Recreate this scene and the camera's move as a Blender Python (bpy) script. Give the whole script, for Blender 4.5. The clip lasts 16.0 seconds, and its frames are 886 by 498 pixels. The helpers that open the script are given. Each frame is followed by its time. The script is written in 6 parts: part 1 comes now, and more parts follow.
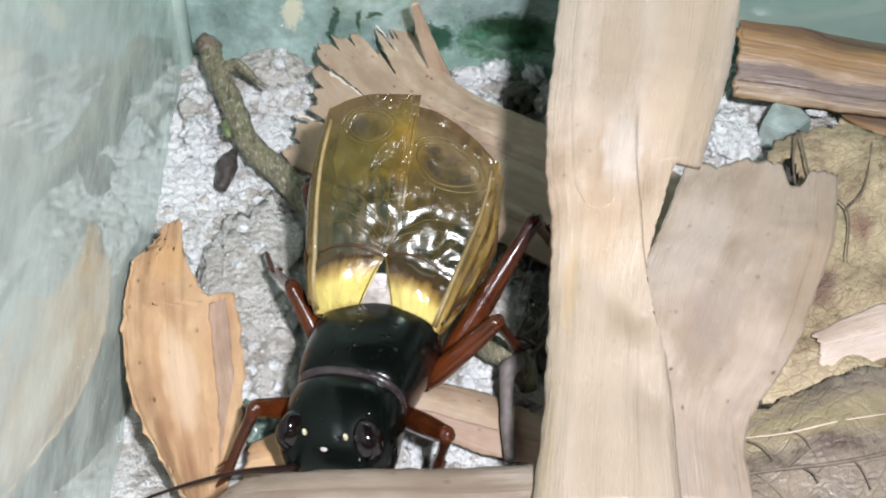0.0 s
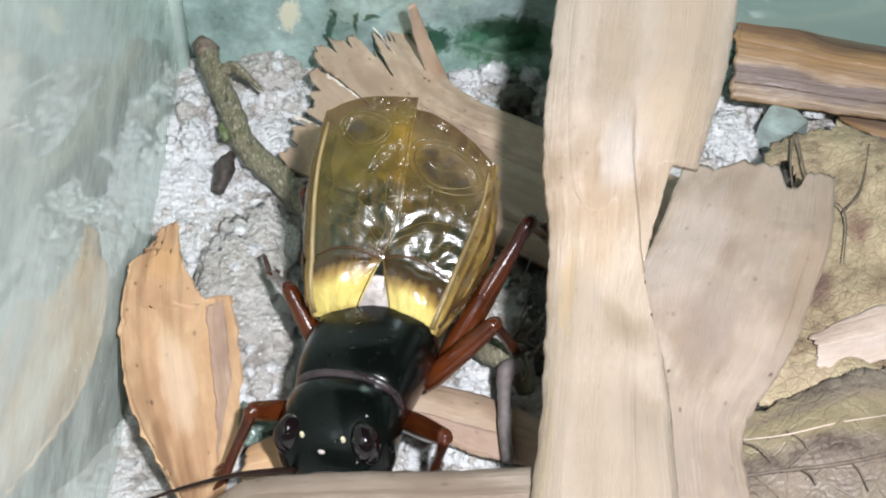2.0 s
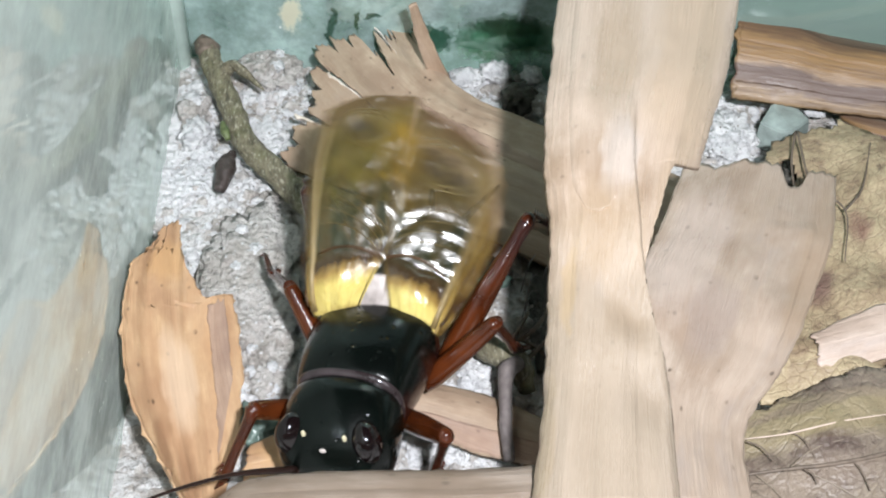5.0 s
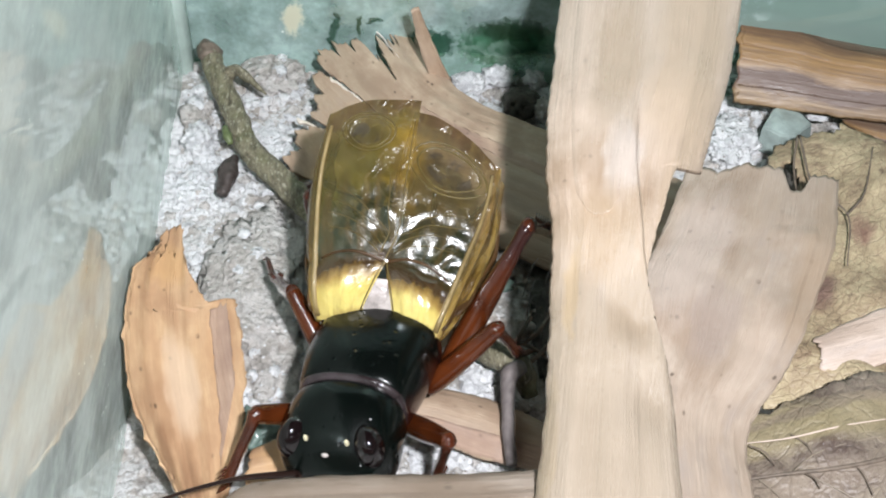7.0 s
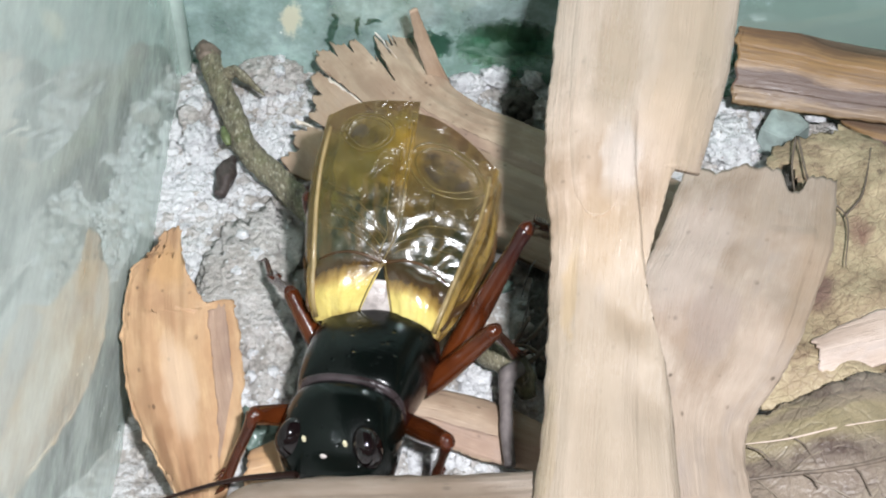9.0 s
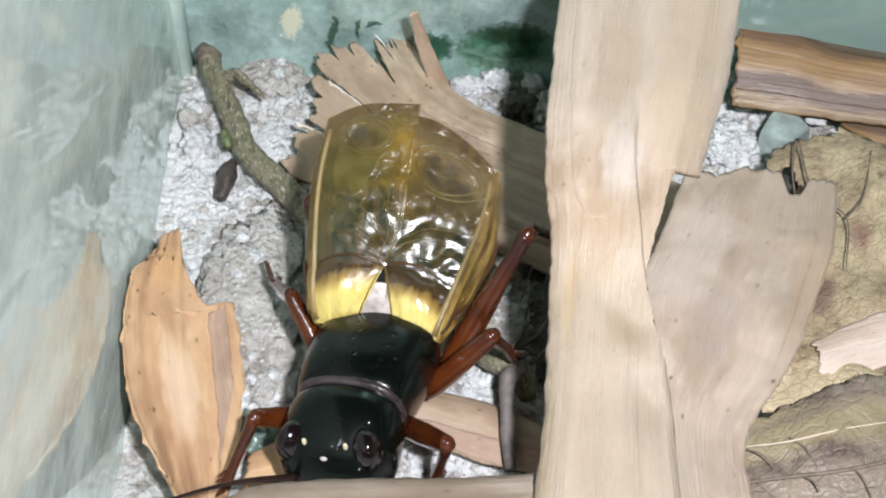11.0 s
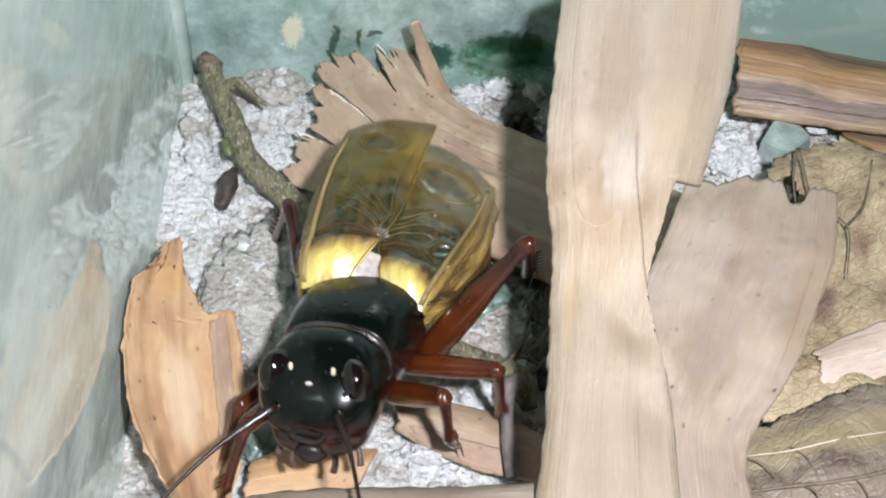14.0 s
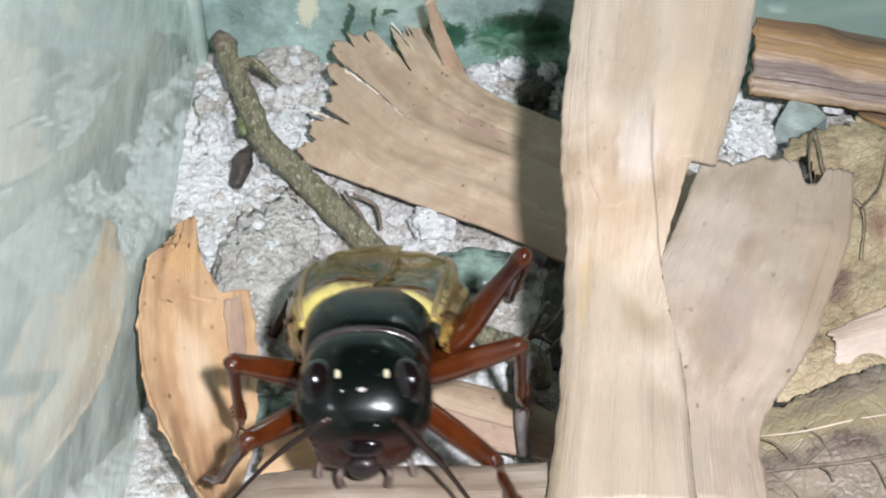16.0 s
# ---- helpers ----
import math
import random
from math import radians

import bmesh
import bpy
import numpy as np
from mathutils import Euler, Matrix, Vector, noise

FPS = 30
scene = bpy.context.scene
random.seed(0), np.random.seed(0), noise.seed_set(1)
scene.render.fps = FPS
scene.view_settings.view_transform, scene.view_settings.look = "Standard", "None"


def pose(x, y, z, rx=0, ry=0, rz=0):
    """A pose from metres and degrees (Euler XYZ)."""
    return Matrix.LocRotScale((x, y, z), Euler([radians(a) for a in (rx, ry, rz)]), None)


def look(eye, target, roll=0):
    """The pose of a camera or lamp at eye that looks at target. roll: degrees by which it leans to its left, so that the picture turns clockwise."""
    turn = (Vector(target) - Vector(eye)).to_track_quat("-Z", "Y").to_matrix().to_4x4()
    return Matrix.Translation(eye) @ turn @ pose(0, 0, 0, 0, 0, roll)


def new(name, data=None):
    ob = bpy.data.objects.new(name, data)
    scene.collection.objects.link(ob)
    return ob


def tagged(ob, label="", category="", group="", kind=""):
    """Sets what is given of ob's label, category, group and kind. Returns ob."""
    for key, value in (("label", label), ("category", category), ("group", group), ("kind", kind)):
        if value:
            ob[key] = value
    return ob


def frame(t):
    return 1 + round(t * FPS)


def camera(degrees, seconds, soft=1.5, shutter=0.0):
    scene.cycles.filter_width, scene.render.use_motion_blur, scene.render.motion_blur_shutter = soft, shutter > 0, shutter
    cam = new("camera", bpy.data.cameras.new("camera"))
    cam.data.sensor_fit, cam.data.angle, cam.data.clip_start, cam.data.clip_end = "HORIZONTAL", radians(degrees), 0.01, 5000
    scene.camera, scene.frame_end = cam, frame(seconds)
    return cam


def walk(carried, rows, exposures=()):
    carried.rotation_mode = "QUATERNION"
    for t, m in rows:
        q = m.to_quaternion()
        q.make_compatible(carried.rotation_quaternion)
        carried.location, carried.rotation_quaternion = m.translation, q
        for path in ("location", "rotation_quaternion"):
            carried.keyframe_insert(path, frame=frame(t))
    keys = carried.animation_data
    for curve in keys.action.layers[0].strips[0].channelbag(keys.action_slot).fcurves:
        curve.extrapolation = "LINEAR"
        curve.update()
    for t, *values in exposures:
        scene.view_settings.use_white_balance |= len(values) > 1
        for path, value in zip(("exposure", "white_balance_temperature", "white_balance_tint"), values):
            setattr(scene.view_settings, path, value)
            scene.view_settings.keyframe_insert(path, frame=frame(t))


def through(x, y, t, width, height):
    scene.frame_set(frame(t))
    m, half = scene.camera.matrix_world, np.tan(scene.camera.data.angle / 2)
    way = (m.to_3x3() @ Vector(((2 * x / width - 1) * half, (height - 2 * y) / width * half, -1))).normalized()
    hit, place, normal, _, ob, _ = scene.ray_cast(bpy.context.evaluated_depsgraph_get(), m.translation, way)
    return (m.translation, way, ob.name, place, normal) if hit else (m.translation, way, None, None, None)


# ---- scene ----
# Camera: a phone held over the open tank, tilted down 45 degrees, turning by fractions of a degree.
EYE = (0.0, -0.06505, 0.06505)
TURNS = (
    (0.0, -0.05, -0.236, 0.133), (0.5, -0.114, -0.431, 0.116), (1.0, -0.081, -0.409, 0.136), (1.5, -0.17, -0.191, 0.187), (2.0, -0.204, -0.136, 0.185),
    (2.5, -0.202, 0.041, 0.148), (3.0, -0.264, -0.07, 0.207), (3.5, -0.252, -0.182, 0.17), (4.0, -0.195, -0.18, 0.131), (6.5, -0.053, -0.169, 0.063),
    (7.0, 0.0, -0.0, -0.0), (7.5, -0.05, -0.036, 0.034), (8.0, 0.0, 0.144, 0.002), (8.5, -0.046, 0.064, -0.006), (9.0, -0.099, 0.036, 0.067),
    (11.5, -0.056, 0.244, 0.031), (12.0, 0.001, 0.345, -0.005), (12.5, -0.096, 0.39, 0.045), (13.0, -0.008, 0.606, -0.026), (13.5, 0.003, 0.677, -0.095),
    (14.0, -0.021, 0.518, 0.061), (14.5, -0.026, 0.342, 0.08), (15.0, 0.472, 0.083, -0.2), (15.5, 0.877, -0.52, -0.376), (16.0, 0.829, -0.349, -0.381))
cam = camera(36.0, 16.0, soft=2.0, shutter=0.8)
walk(cam, [(t, pose(*EYE, 45 + tilt, 0, pan) @ pose(0, 0, 0, 0, 0, lean)) for t, pan, tilt, lean in TURNS])

# ---- light: the phone's small white lamp beside its lens, and a dim room ----
world = bpy.data.worlds.new("room")
scene.world = world
world.use_nodes = True
world.node_tree.nodes["Background"].inputs[0].default_value = (0.55, 0.72, 0.68, 1)
world.node_tree.nodes["Background"].inputs[1].default_value = 0.016
led_data = bpy.data.lights.new("phone_lamp", "AREA")
led_data.shape, led_data.size, led_data.energy, led_data.color = "DISK", 0.0045, 0.211, (0.925, 0.945, 1.0)
led = new("phone_lamp", led_data)
led.matrix_world = look((0.0125, -0.0701, 0.0798), (0.002, 0.066, 0.0))
scene.view_settings.exposure = 0.0

MM = 0.001
UNIT = MM
V = Vector


# ---- materials ----
def material(name):
    m = bpy.data.materials.new(name)
    m.use_nodes = True
    nt = m.node_tree
    return m, nt, nt.nodes["Principled BSDF"]


def node(nt, kind, **inputs):
    n = nt.nodes.new("ShaderNode" + kind)
    for key, value in inputs.items():
        n.inputs[key.replace("_", " ")].default_value = value
    return n


def link(nt, a, b):
    nt.links.new(a, b)


def ramp(nt, source, stops):
    r = nt.nodes.new("ShaderNodeValToRGB")
    els = r.color_ramp.elements
    while len(els) < len(stops):
        els.new(0.5)
    for e, (at, c) in zip(els, stops):
        e.position = at
        e.color = (*c, 1) if len(c) == 3 else c
    link(nt, source, r.inputs[0])
    return r.outputs[0]


def grey(v):
    return (v, v, v)


def mixc(nt, fac, a, b, mode="MIX"):
    m = nt.nodes.new("ShaderNodeMix")
    m.data_type, m.blend_type = "RGBA", mode
    for sock, val in ((m.inputs[0], fac), (m.inputs[6], a), (m.inputs[7], b)):
        if isinstance(val, bpy.types.NodeSocket):
            link(nt, val, sock)
        elif isinstance(val, (int, float)):
            sock.default_value = val
        else:
            sock.default_value = (*val, 1)
    return m.outputs[2]


def coords(nt, which="Object", scale=(1, 1, 1)):
    """Coordinates in millimetres (Object) or as laid on the sheet in millimetres (UV)."""
    tc = nt.nodes.new("ShaderNodeTexCoord")
    mp = nt.nodes.new("ShaderNodeMapping")
    k = 1000 if which == "Object" else 1
    mp.inputs["Scale"].default_value = [s * k for s in scale]
    link(nt, tc.outputs[which], mp.inputs[0])
    return mp.outputs[0]


def noise_of(nt, vec, scale, detail=4, rough=0.55):
    n = node(nt, "TexNoise", Scale=scale, Detail=detail, Roughness=rough)
    link(nt, vec, n.inputs["Vector"])
    return n.outputs["Fac"]


def voro(nt, vec, scale, feature="F1"):
    n = node(nt, "TexVoronoi", Scale=scale)
    n.feature = feature
    link(nt, vec, n.inputs["Vector"])
    return n.outputs["Distance"]


def bump(nt, bsdf, height, strength, dist):
    b = node(nt, "Bump", Strength=strength, Distance=dist)
    link(nt, height, b.inputs["Height"])
    link(nt, b.outputs[0], bsdf.inputs["Normal"])


def maths(nt, op, a, b):
    m = nt.nodes.new("ShaderNodeMath")
    m.operation = op
    for sock, val in ((m.inputs[0], a), (m.inputs[1], b)):
        if isinstance(val, (int, float)):
            sock.default_value = val
        else:
            link(nt, val, sock)
    return m.outputs[0]


def fibre_mat(name, pale, mid, dark, rough=0.5, speck=0.5, streak=2.2, spec=0.4, through=0.05, lines=1.0):
    """Dry sheath or leaf: long fibres, blotches and small dark specks."""
    m, nt, b = material(name)
    fine = noise_of(nt, coords(nt, "UV", (0.22, streak * 1.8, 1)), 1.0, 6, 0.6)
    wide = noise_of(nt, coords(nt, "UV", (0.05, streak * 0.33, 1)), 1.0, 3)
    blot = noise_of(nt, coords(nt, "UV", (0.22, 0.30, 1)), 1.0, 4, 0.6)
    thread = noise_of(nt, coords(nt, "UV", (0.10, 9.0, 1)), 1.0, 5, 0.7)
    c = mixc(nt, lines, tuple(0.35 * x + 0.65 * y for x, y in zip(mid, pale)), ramp(nt, fine, [(0.32, mid), (0.62, pale)]))
    c = mixc(nt, ramp(nt, thread, [(0.36, grey(0.15 + 0.3 * lines)), (0.52, grey(0))]), c, tuple(0.7 * x + 0.3 * y for x, y in zip(mid, dark)))
    c = mixc(nt, ramp(nt, thread, [(0.56, grey(0)), (0.68, grey(0.4))]), c, tuple(min(0.85, 1.22 * x) for x in pale))
    band = noise_of(nt, coords(nt, "UV", (0.11, streak * 0.45, 1)), 1.0, 5, 0.65)
    c = mixc(nt, ramp(nt, band, [(0.52, grey(0)), (0.66, grey(0.5 * lines))]), c, tuple(0.35 * x + 0.65 * y for x, y in zip(mid, dark)))
    c = mixc(nt, ramp(nt, wide, [(0.44, grey(0)), (0.62, grey(0.5 * lines))]), c, mid)
    c = mixc(nt, ramp(nt, blot, [(0.46, grey(0)), (0.70, grey(0.6))]), c, dark)
    cloud = noise_of(nt, coords(nt, "UV", (0.10, 0.14, 1)), 1.0, 7, 0.72)
    c = mixc(nt, ramp(nt, cloud, [(0.36, grey(0.9)), (0.56, grey(0))]), c, tuple(0.55 * x + 0.45 * y for x, y in zip(mid, dark)))
    c = mixc(nt, ramp(nt, cloud, [(0.55, grey(0)), (0.75, grey(0.5))]), c, tuple(min(0.85, 1.18 * x) for x in pale))
    stain = noise_of(nt, coords(nt, "UV", (0.10, 0.26, 1)), 1.0, 5, 0.62)
    c = mixc(nt, ramp(nt, stain, [(0.48, grey(0)), (0.62, grey(0.75))]), c, tuple(0.3 * x + 0.7 * y for x, y in zip(mid, dark)))
    c = mixc(nt, ramp(nt, stain, [(0.34, grey(0.55)), (0.46, grey(0))]), c, tuple(x * k for x, k in zip(mid, (0.86, 0.93, 1.06))))
    dots = voro(nt, coords(nt, "UV", (0.62, 0.95, 1)), 1.0)
    few = ramp(nt, noise_of(nt, coords(nt, "UV", (0.5, 0.5, 1)), 1.0, 3), [(0.43, grey(0)), (0.55, grey(1))])
    c = mixc(nt, maths(nt, "MULTIPLY", few, ramp(nt, dots, [(0.06, grey(speck)), (0.15, grey(0))])), c, tuple(x * 0.35 for x in dark))
    link(nt, c, b.inputs["Base Color"])
    b.inputs["Specular IOR Level"].default_value = spec
    link(nt, maths(nt, "ADD", ramp(nt, cloud, [(0.35, grey(rough + 0.12)), (0.65, grey(rough - 0.14))]), ramp(nt, thread, [(0.4, grey(0.1)), (0.6, grey(0))])), b.inputs["Roughness"])
    bump(nt, b, maths(nt, "ADD", maths(nt, "ADD", fine, maths(nt, "MULTIPLY", blot, 0.6)), maths(nt, "MULTIPLY", thread, 0.9)), 0.6, 0.00015)
    if through:
        t = node(nt, "BsdfTranslucent")
        link(nt, c, t.inputs[0])
        mx = node(nt, "MixShader")
        mx.inputs[0].default_value = through
        link(nt, b.outputs[0], mx.inputs[1])
        link(nt, t.outputs[0], mx.inputs[2])
        link(nt, mx.outputs[0], nt.nodes["Material Output"].inputs[0])
    return m


def stalk_mat(name):
    """Dry stalk: greyish, dark brown and golden bands along it."""
    m, nt, b = material(name)
    uv = coords(nt, "UV")
    sep = nt.nodes.new("ShaderNodeSeparateXYZ")
    link(nt, uv, sep.inputs[0])
    warp = noise_of(nt, coords(nt, "UV", (0.12, 0.5, 1)), 1.0, 4, 0.6)
    fine = noise_of(nt, coords(nt, "UV", (0.12, 4.5, 1)), 1.0, 5, 0.65)
    v = maths(nt, "ADD", maths(nt, "MULTIPLY", sep.outputs[1], 0.125), maths(nt, "ADD", 0.36, maths(nt, "MULTIPLY", warp, 0.28)))
    c = ramp(nt, v, [(0.0, (0.22, 0.17, 0.13)), (0.30, (0.18, 0.115, 0.075)), (0.40, (0.13, 0.075, 0.045)), (0.49, (0.15, 0.085, 0.045)), (0.54, (0.27, 0.16, 0.07)), (0.73, (0.25, 0.145, 0.06)), (0.765, (0.30, 0.20, 0.12)),
                     (0.80, (0.11, 0.068, 0.052)), (0.90, (0.13, 0.082, 0.06)), (0.945, (0.25, 0.165, 0.09))])
    c = mixc(nt, ramp(nt, fine, [(0.36, grey(0.55)), (0.55, grey(0))]), c, (0.085, 0.05, 0.035))
    link(nt, c, b.inputs["Base Color"])
    link(nt, ramp(nt, fine, [(0.35, grey(0.55)), (0.65, grey(0.32))]), b.inputs["Roughness"])
    bump(nt, b, maths(nt, "ADD", fine, warp), 0.5, 0.0002)
    return m


def tinted(m, length, width, spots):
    """Old stains on a sheet, and sheen and fold shade put into its colour: (part of its length, part of its width,
    reach along in mm, reach across in mm, colour, strength).
    """
    nt = m.node_tree
    uv = coords(nt, "UV")
    warp = node(nt, "TexNoise", Scale=0.35, Detail=4.0)
    link(nt, uv, warp.inputs["Vector"])
    streak = noise_of(nt, coords(nt, "UV", (0.15, 1.6, 1)), 1.0, 4, 0.6)
    sep = nt.nodes.new("ShaderNodeSeparateXYZ")
    link(nt, mixc(nt, 0.9, uv, warp.outputs["Color"], "LINEAR_LIGHT"), sep.inputs[0])
    targets = [n.inputs[0] for n in nt.nodes if n.bl_idname in ("ShaderNodeBsdfPrincipled", "ShaderNodeBsdfTranslucent")]
    c = targets[0].links[0].from_socket
    for s, v, ru, rv, colour, k in spots:
        a = maths(nt, "DIVIDE", maths(nt, "SUBTRACT", sep.outputs[0], s * length), ru)
        b = maths(nt, "DIVIDE", maths(nt, "SUBTRACT", sep.outputs[1], (v - 0.5) * width), rv)
        far = maths(nt, "ADD", maths(nt, "ADD", maths(nt, "MULTIPLY", a, a), maths(nt, "MULTIPLY", b, b)), maths(nt, "MULTIPLY", maths(nt, "SUBTRACT", streak, 0.5), 1.2))
        c = mixc(nt, ramp(nt, far, [(0.25, grey(k)), (1.0, grey(0))]), c, colour)
    for t in targets:
        link(nt, c, t)


def veined_mat(name, pale, mid, dark, cell=0.45, rough=0.6, net_dark=0.6):
    """Withered broad leaf: a faint net of veins, with yellowish, grey and brown patches."""
    m, nt, b = material(name)
    v0 = coords(nt, "UV", (1, 1, 1))
    warp = node(nt, "TexNoise", Scale=0.5, Detail=3.0)
    link(nt, v0, warp.inputs["Vector"])
    v = mixc(nt, 0.9, v0, warp.outputs["Color"], "LINEAR_LIGHT")
    net = voro(nt, v, cell, "DISTANCE_TO_EDGE")
    fine = voro(nt, v, cell * 3.6, "DISTANCE_TO_EDGE")
    patch = noise_of(nt, v0, 0.2, 6, 0.66)
    blot = noise_of(nt, v0, 0.55, 5, 0.6)
    grain = noise_of(nt, v0, 3.0, 5)
    c = ramp(nt, patch, [(0.34, mid), (0.46, pale), (0.55, mid), (0.66, dark)])
    c = mixc(nt, ramp(nt, blot, [(0.52, grey(0)), (0.66, grey(0.6))]), c, dark)
    c = mixc(nt, ramp(nt, grain, [(0.35, grey(0.45)), (0.6, grey(0))]), c, mid)
    c = mixc(nt, ramp(nt, noise_of(nt, v0, 1.1, 4, 0.7), [(0.58, grey(0)), (0.68, grey(0.7))]), c, tuple(0.7 * x for x in dark))
    c = mixc(nt, ramp(nt, net, [(0.008, grey(net_dark)), (0.045, grey(0))]), c, dark)
    c = mixc(nt, ramp(nt, fine, [(0.02, grey(0.22)), (0.09, grey(0))]), c, dark)
    link(nt, c, b.inputs["Base Color"])
    link(nt, ramp(nt, grain, [(0.3, grey(rough + 0.15)), (0.7, grey(rough - 0.2))]), b.inputs["Roughness"])
    h = maths(nt, "ADD", maths(nt, "MULTIPLY", ramp(nt, net, [(0.0, grey(0)), (0.08, grey(1))]), 0.16), maths(nt, "MULTIPLY", patch, 2.0))
    bump(nt, b, maths(nt, "ADD", h, maths(nt, "MULTIPLY", grain, 0.5)), 0.6, 0.0004)
    return m


def soil_mat(name, lo, hi, white=0.5, grainless=0.0):
    """Crumbly mineral soil: grey-brown cake with bright grains and a few brown flecks."""
    m, nt, b = material(name)
    o = coords(nt, "Object")
    big = noise_of(nt, o, 0.22, 5, 0.7)
    mid = noise_of(nt, o, 0.9, 5, 0.65)
    grain = node(nt, "TexVoronoi", Scale=2.4)
    link(nt, o, grain.inputs["Vector"])
    each = nt.nodes.new("ShaderNodeSeparateColor")
    link(nt, grain.outputs["Color"], each.inputs[0])
    tiny = noise_of(nt, o, 6.5, 5, 0.75)
    tone = noise_of(nt, o, 0.42, 4, 0.6)
    c = ramp(nt, mid, [(0.3, lo), (0.65, hi)])
    c = mixc(nt, ramp(nt, tone, [(0.5, grey(0)), (0.64, grey(0.45))]), c, tuple(x * k for x, k in zip(lo, (1.10, 0.98, 0.88))))
    patch = ramp(nt, big, [(0.46, grey(0)), (0.51, grey(white))])
    c = mixc(nt, patch, c, (0.97, 0.97, 0.965))
    c = mixc(nt, ramp(nt, tiny, [(0.35, grey(0.6)), (0.52, grey(0))]), c, lo)
    bright = maths(nt, "MULTIPLY", ramp(nt, each.outputs[0], [(0.62, grey(0)), (0.66, grey(1))]), ramp(nt, grain.outputs["Distance"], [(0.16, grey(0.9)), (0.34, grey(0))]))
    if grainless == 0.0:
        c = mixc(nt, bright, c, (0.96, 0.965, 0.97))
    fleck = maths(nt, "MULTIPLY", ramp(nt, each.outputs[1], [(0.86, grey(0)), (0.88, grey(1))]), ramp(nt, grain.outputs["Distance"], [(0.14, grey(0.7)), (0.26, grey(0))]))
    c = mixc(nt, fleck, c, (0.22, 0.16, 0.11))
    crack = voro(nt, o, 0.33, "DISTANCE_TO_EDGE")
    c = mixc(nt, ramp(nt, maths(nt, "ADD", crack, maths(nt, "MULTIPLY", maths(nt, "SUBTRACT", mid, 0.5), 0.35)), [(0.0, grey(0.3)), (0.03, grey(0))]), c, tuple(0.35 * x for x in lo))
    link(nt, c, b.inputs["Base Color"])
    link(nt, ramp(nt, maths(nt, "SUBTRACT", tiny, maths(nt, "MULTIPLY", bright, -0.3)), [(0.4, grey(0.8)), (0.8, grey(0.2))]), b.inputs["Roughness"])
    bump(nt, b, maths(nt, "ADD", maths(nt, "MULTIPLY", mid, 1.6), maths(nt, "ADD", tiny, maths(nt, "MULTIPLY", grain.outputs["Distance"], -0.9))), 0.9, 0.0004)
    return m


def chitin(name, base, tint, rough=0.16, coat=0.6, fine=6.0, relief=0.00006):
    m, nt, b = material(name)
    o = coords(nt, "Object")
    n = noise_of(nt, o, 0.4, 3)
    g = noise_of(nt, o, fine, 4)
    link(nt, ramp(nt, n, [(0.35, base), (0.7, tint)]), b.inputs["Base Color"])
    link(nt, ramp(nt, g, [(0.3, grey(rough + 0.07)), (0.7, grey(rough))]), b.inputs["Roughness"])
    b.inputs["Coat Weight"].default_value, b.inputs["Coat Roughness"].default_value = coat, 0.06
    b.inputs["Specular IOR Level"].default_value = 0.3
    bump(nt, b, maths(nt, "ADD", g, n), 0.35, relief)
    return m


def plain(name, c, rough=0.5, var=0.3, scale=2.0, spec=0.5):
    m, nt, b = material(name)
    o = coords(nt, "Object")
    n = noise_of(nt, o, scale, 5, 0.6)
    link(nt, ramp(nt, n, [(0.3, tuple(x * (1 - var) for x in c)), (0.7, tuple(min(1, x * (1 + var)) for x in c))]), b.inputs["Base Color"])
    b.inputs["Roughness"].default_value, b.inputs["Specular IOR Level"].default_value = rough, spec
    bump(nt, b, n, 0.5, 0.0002)
    return m


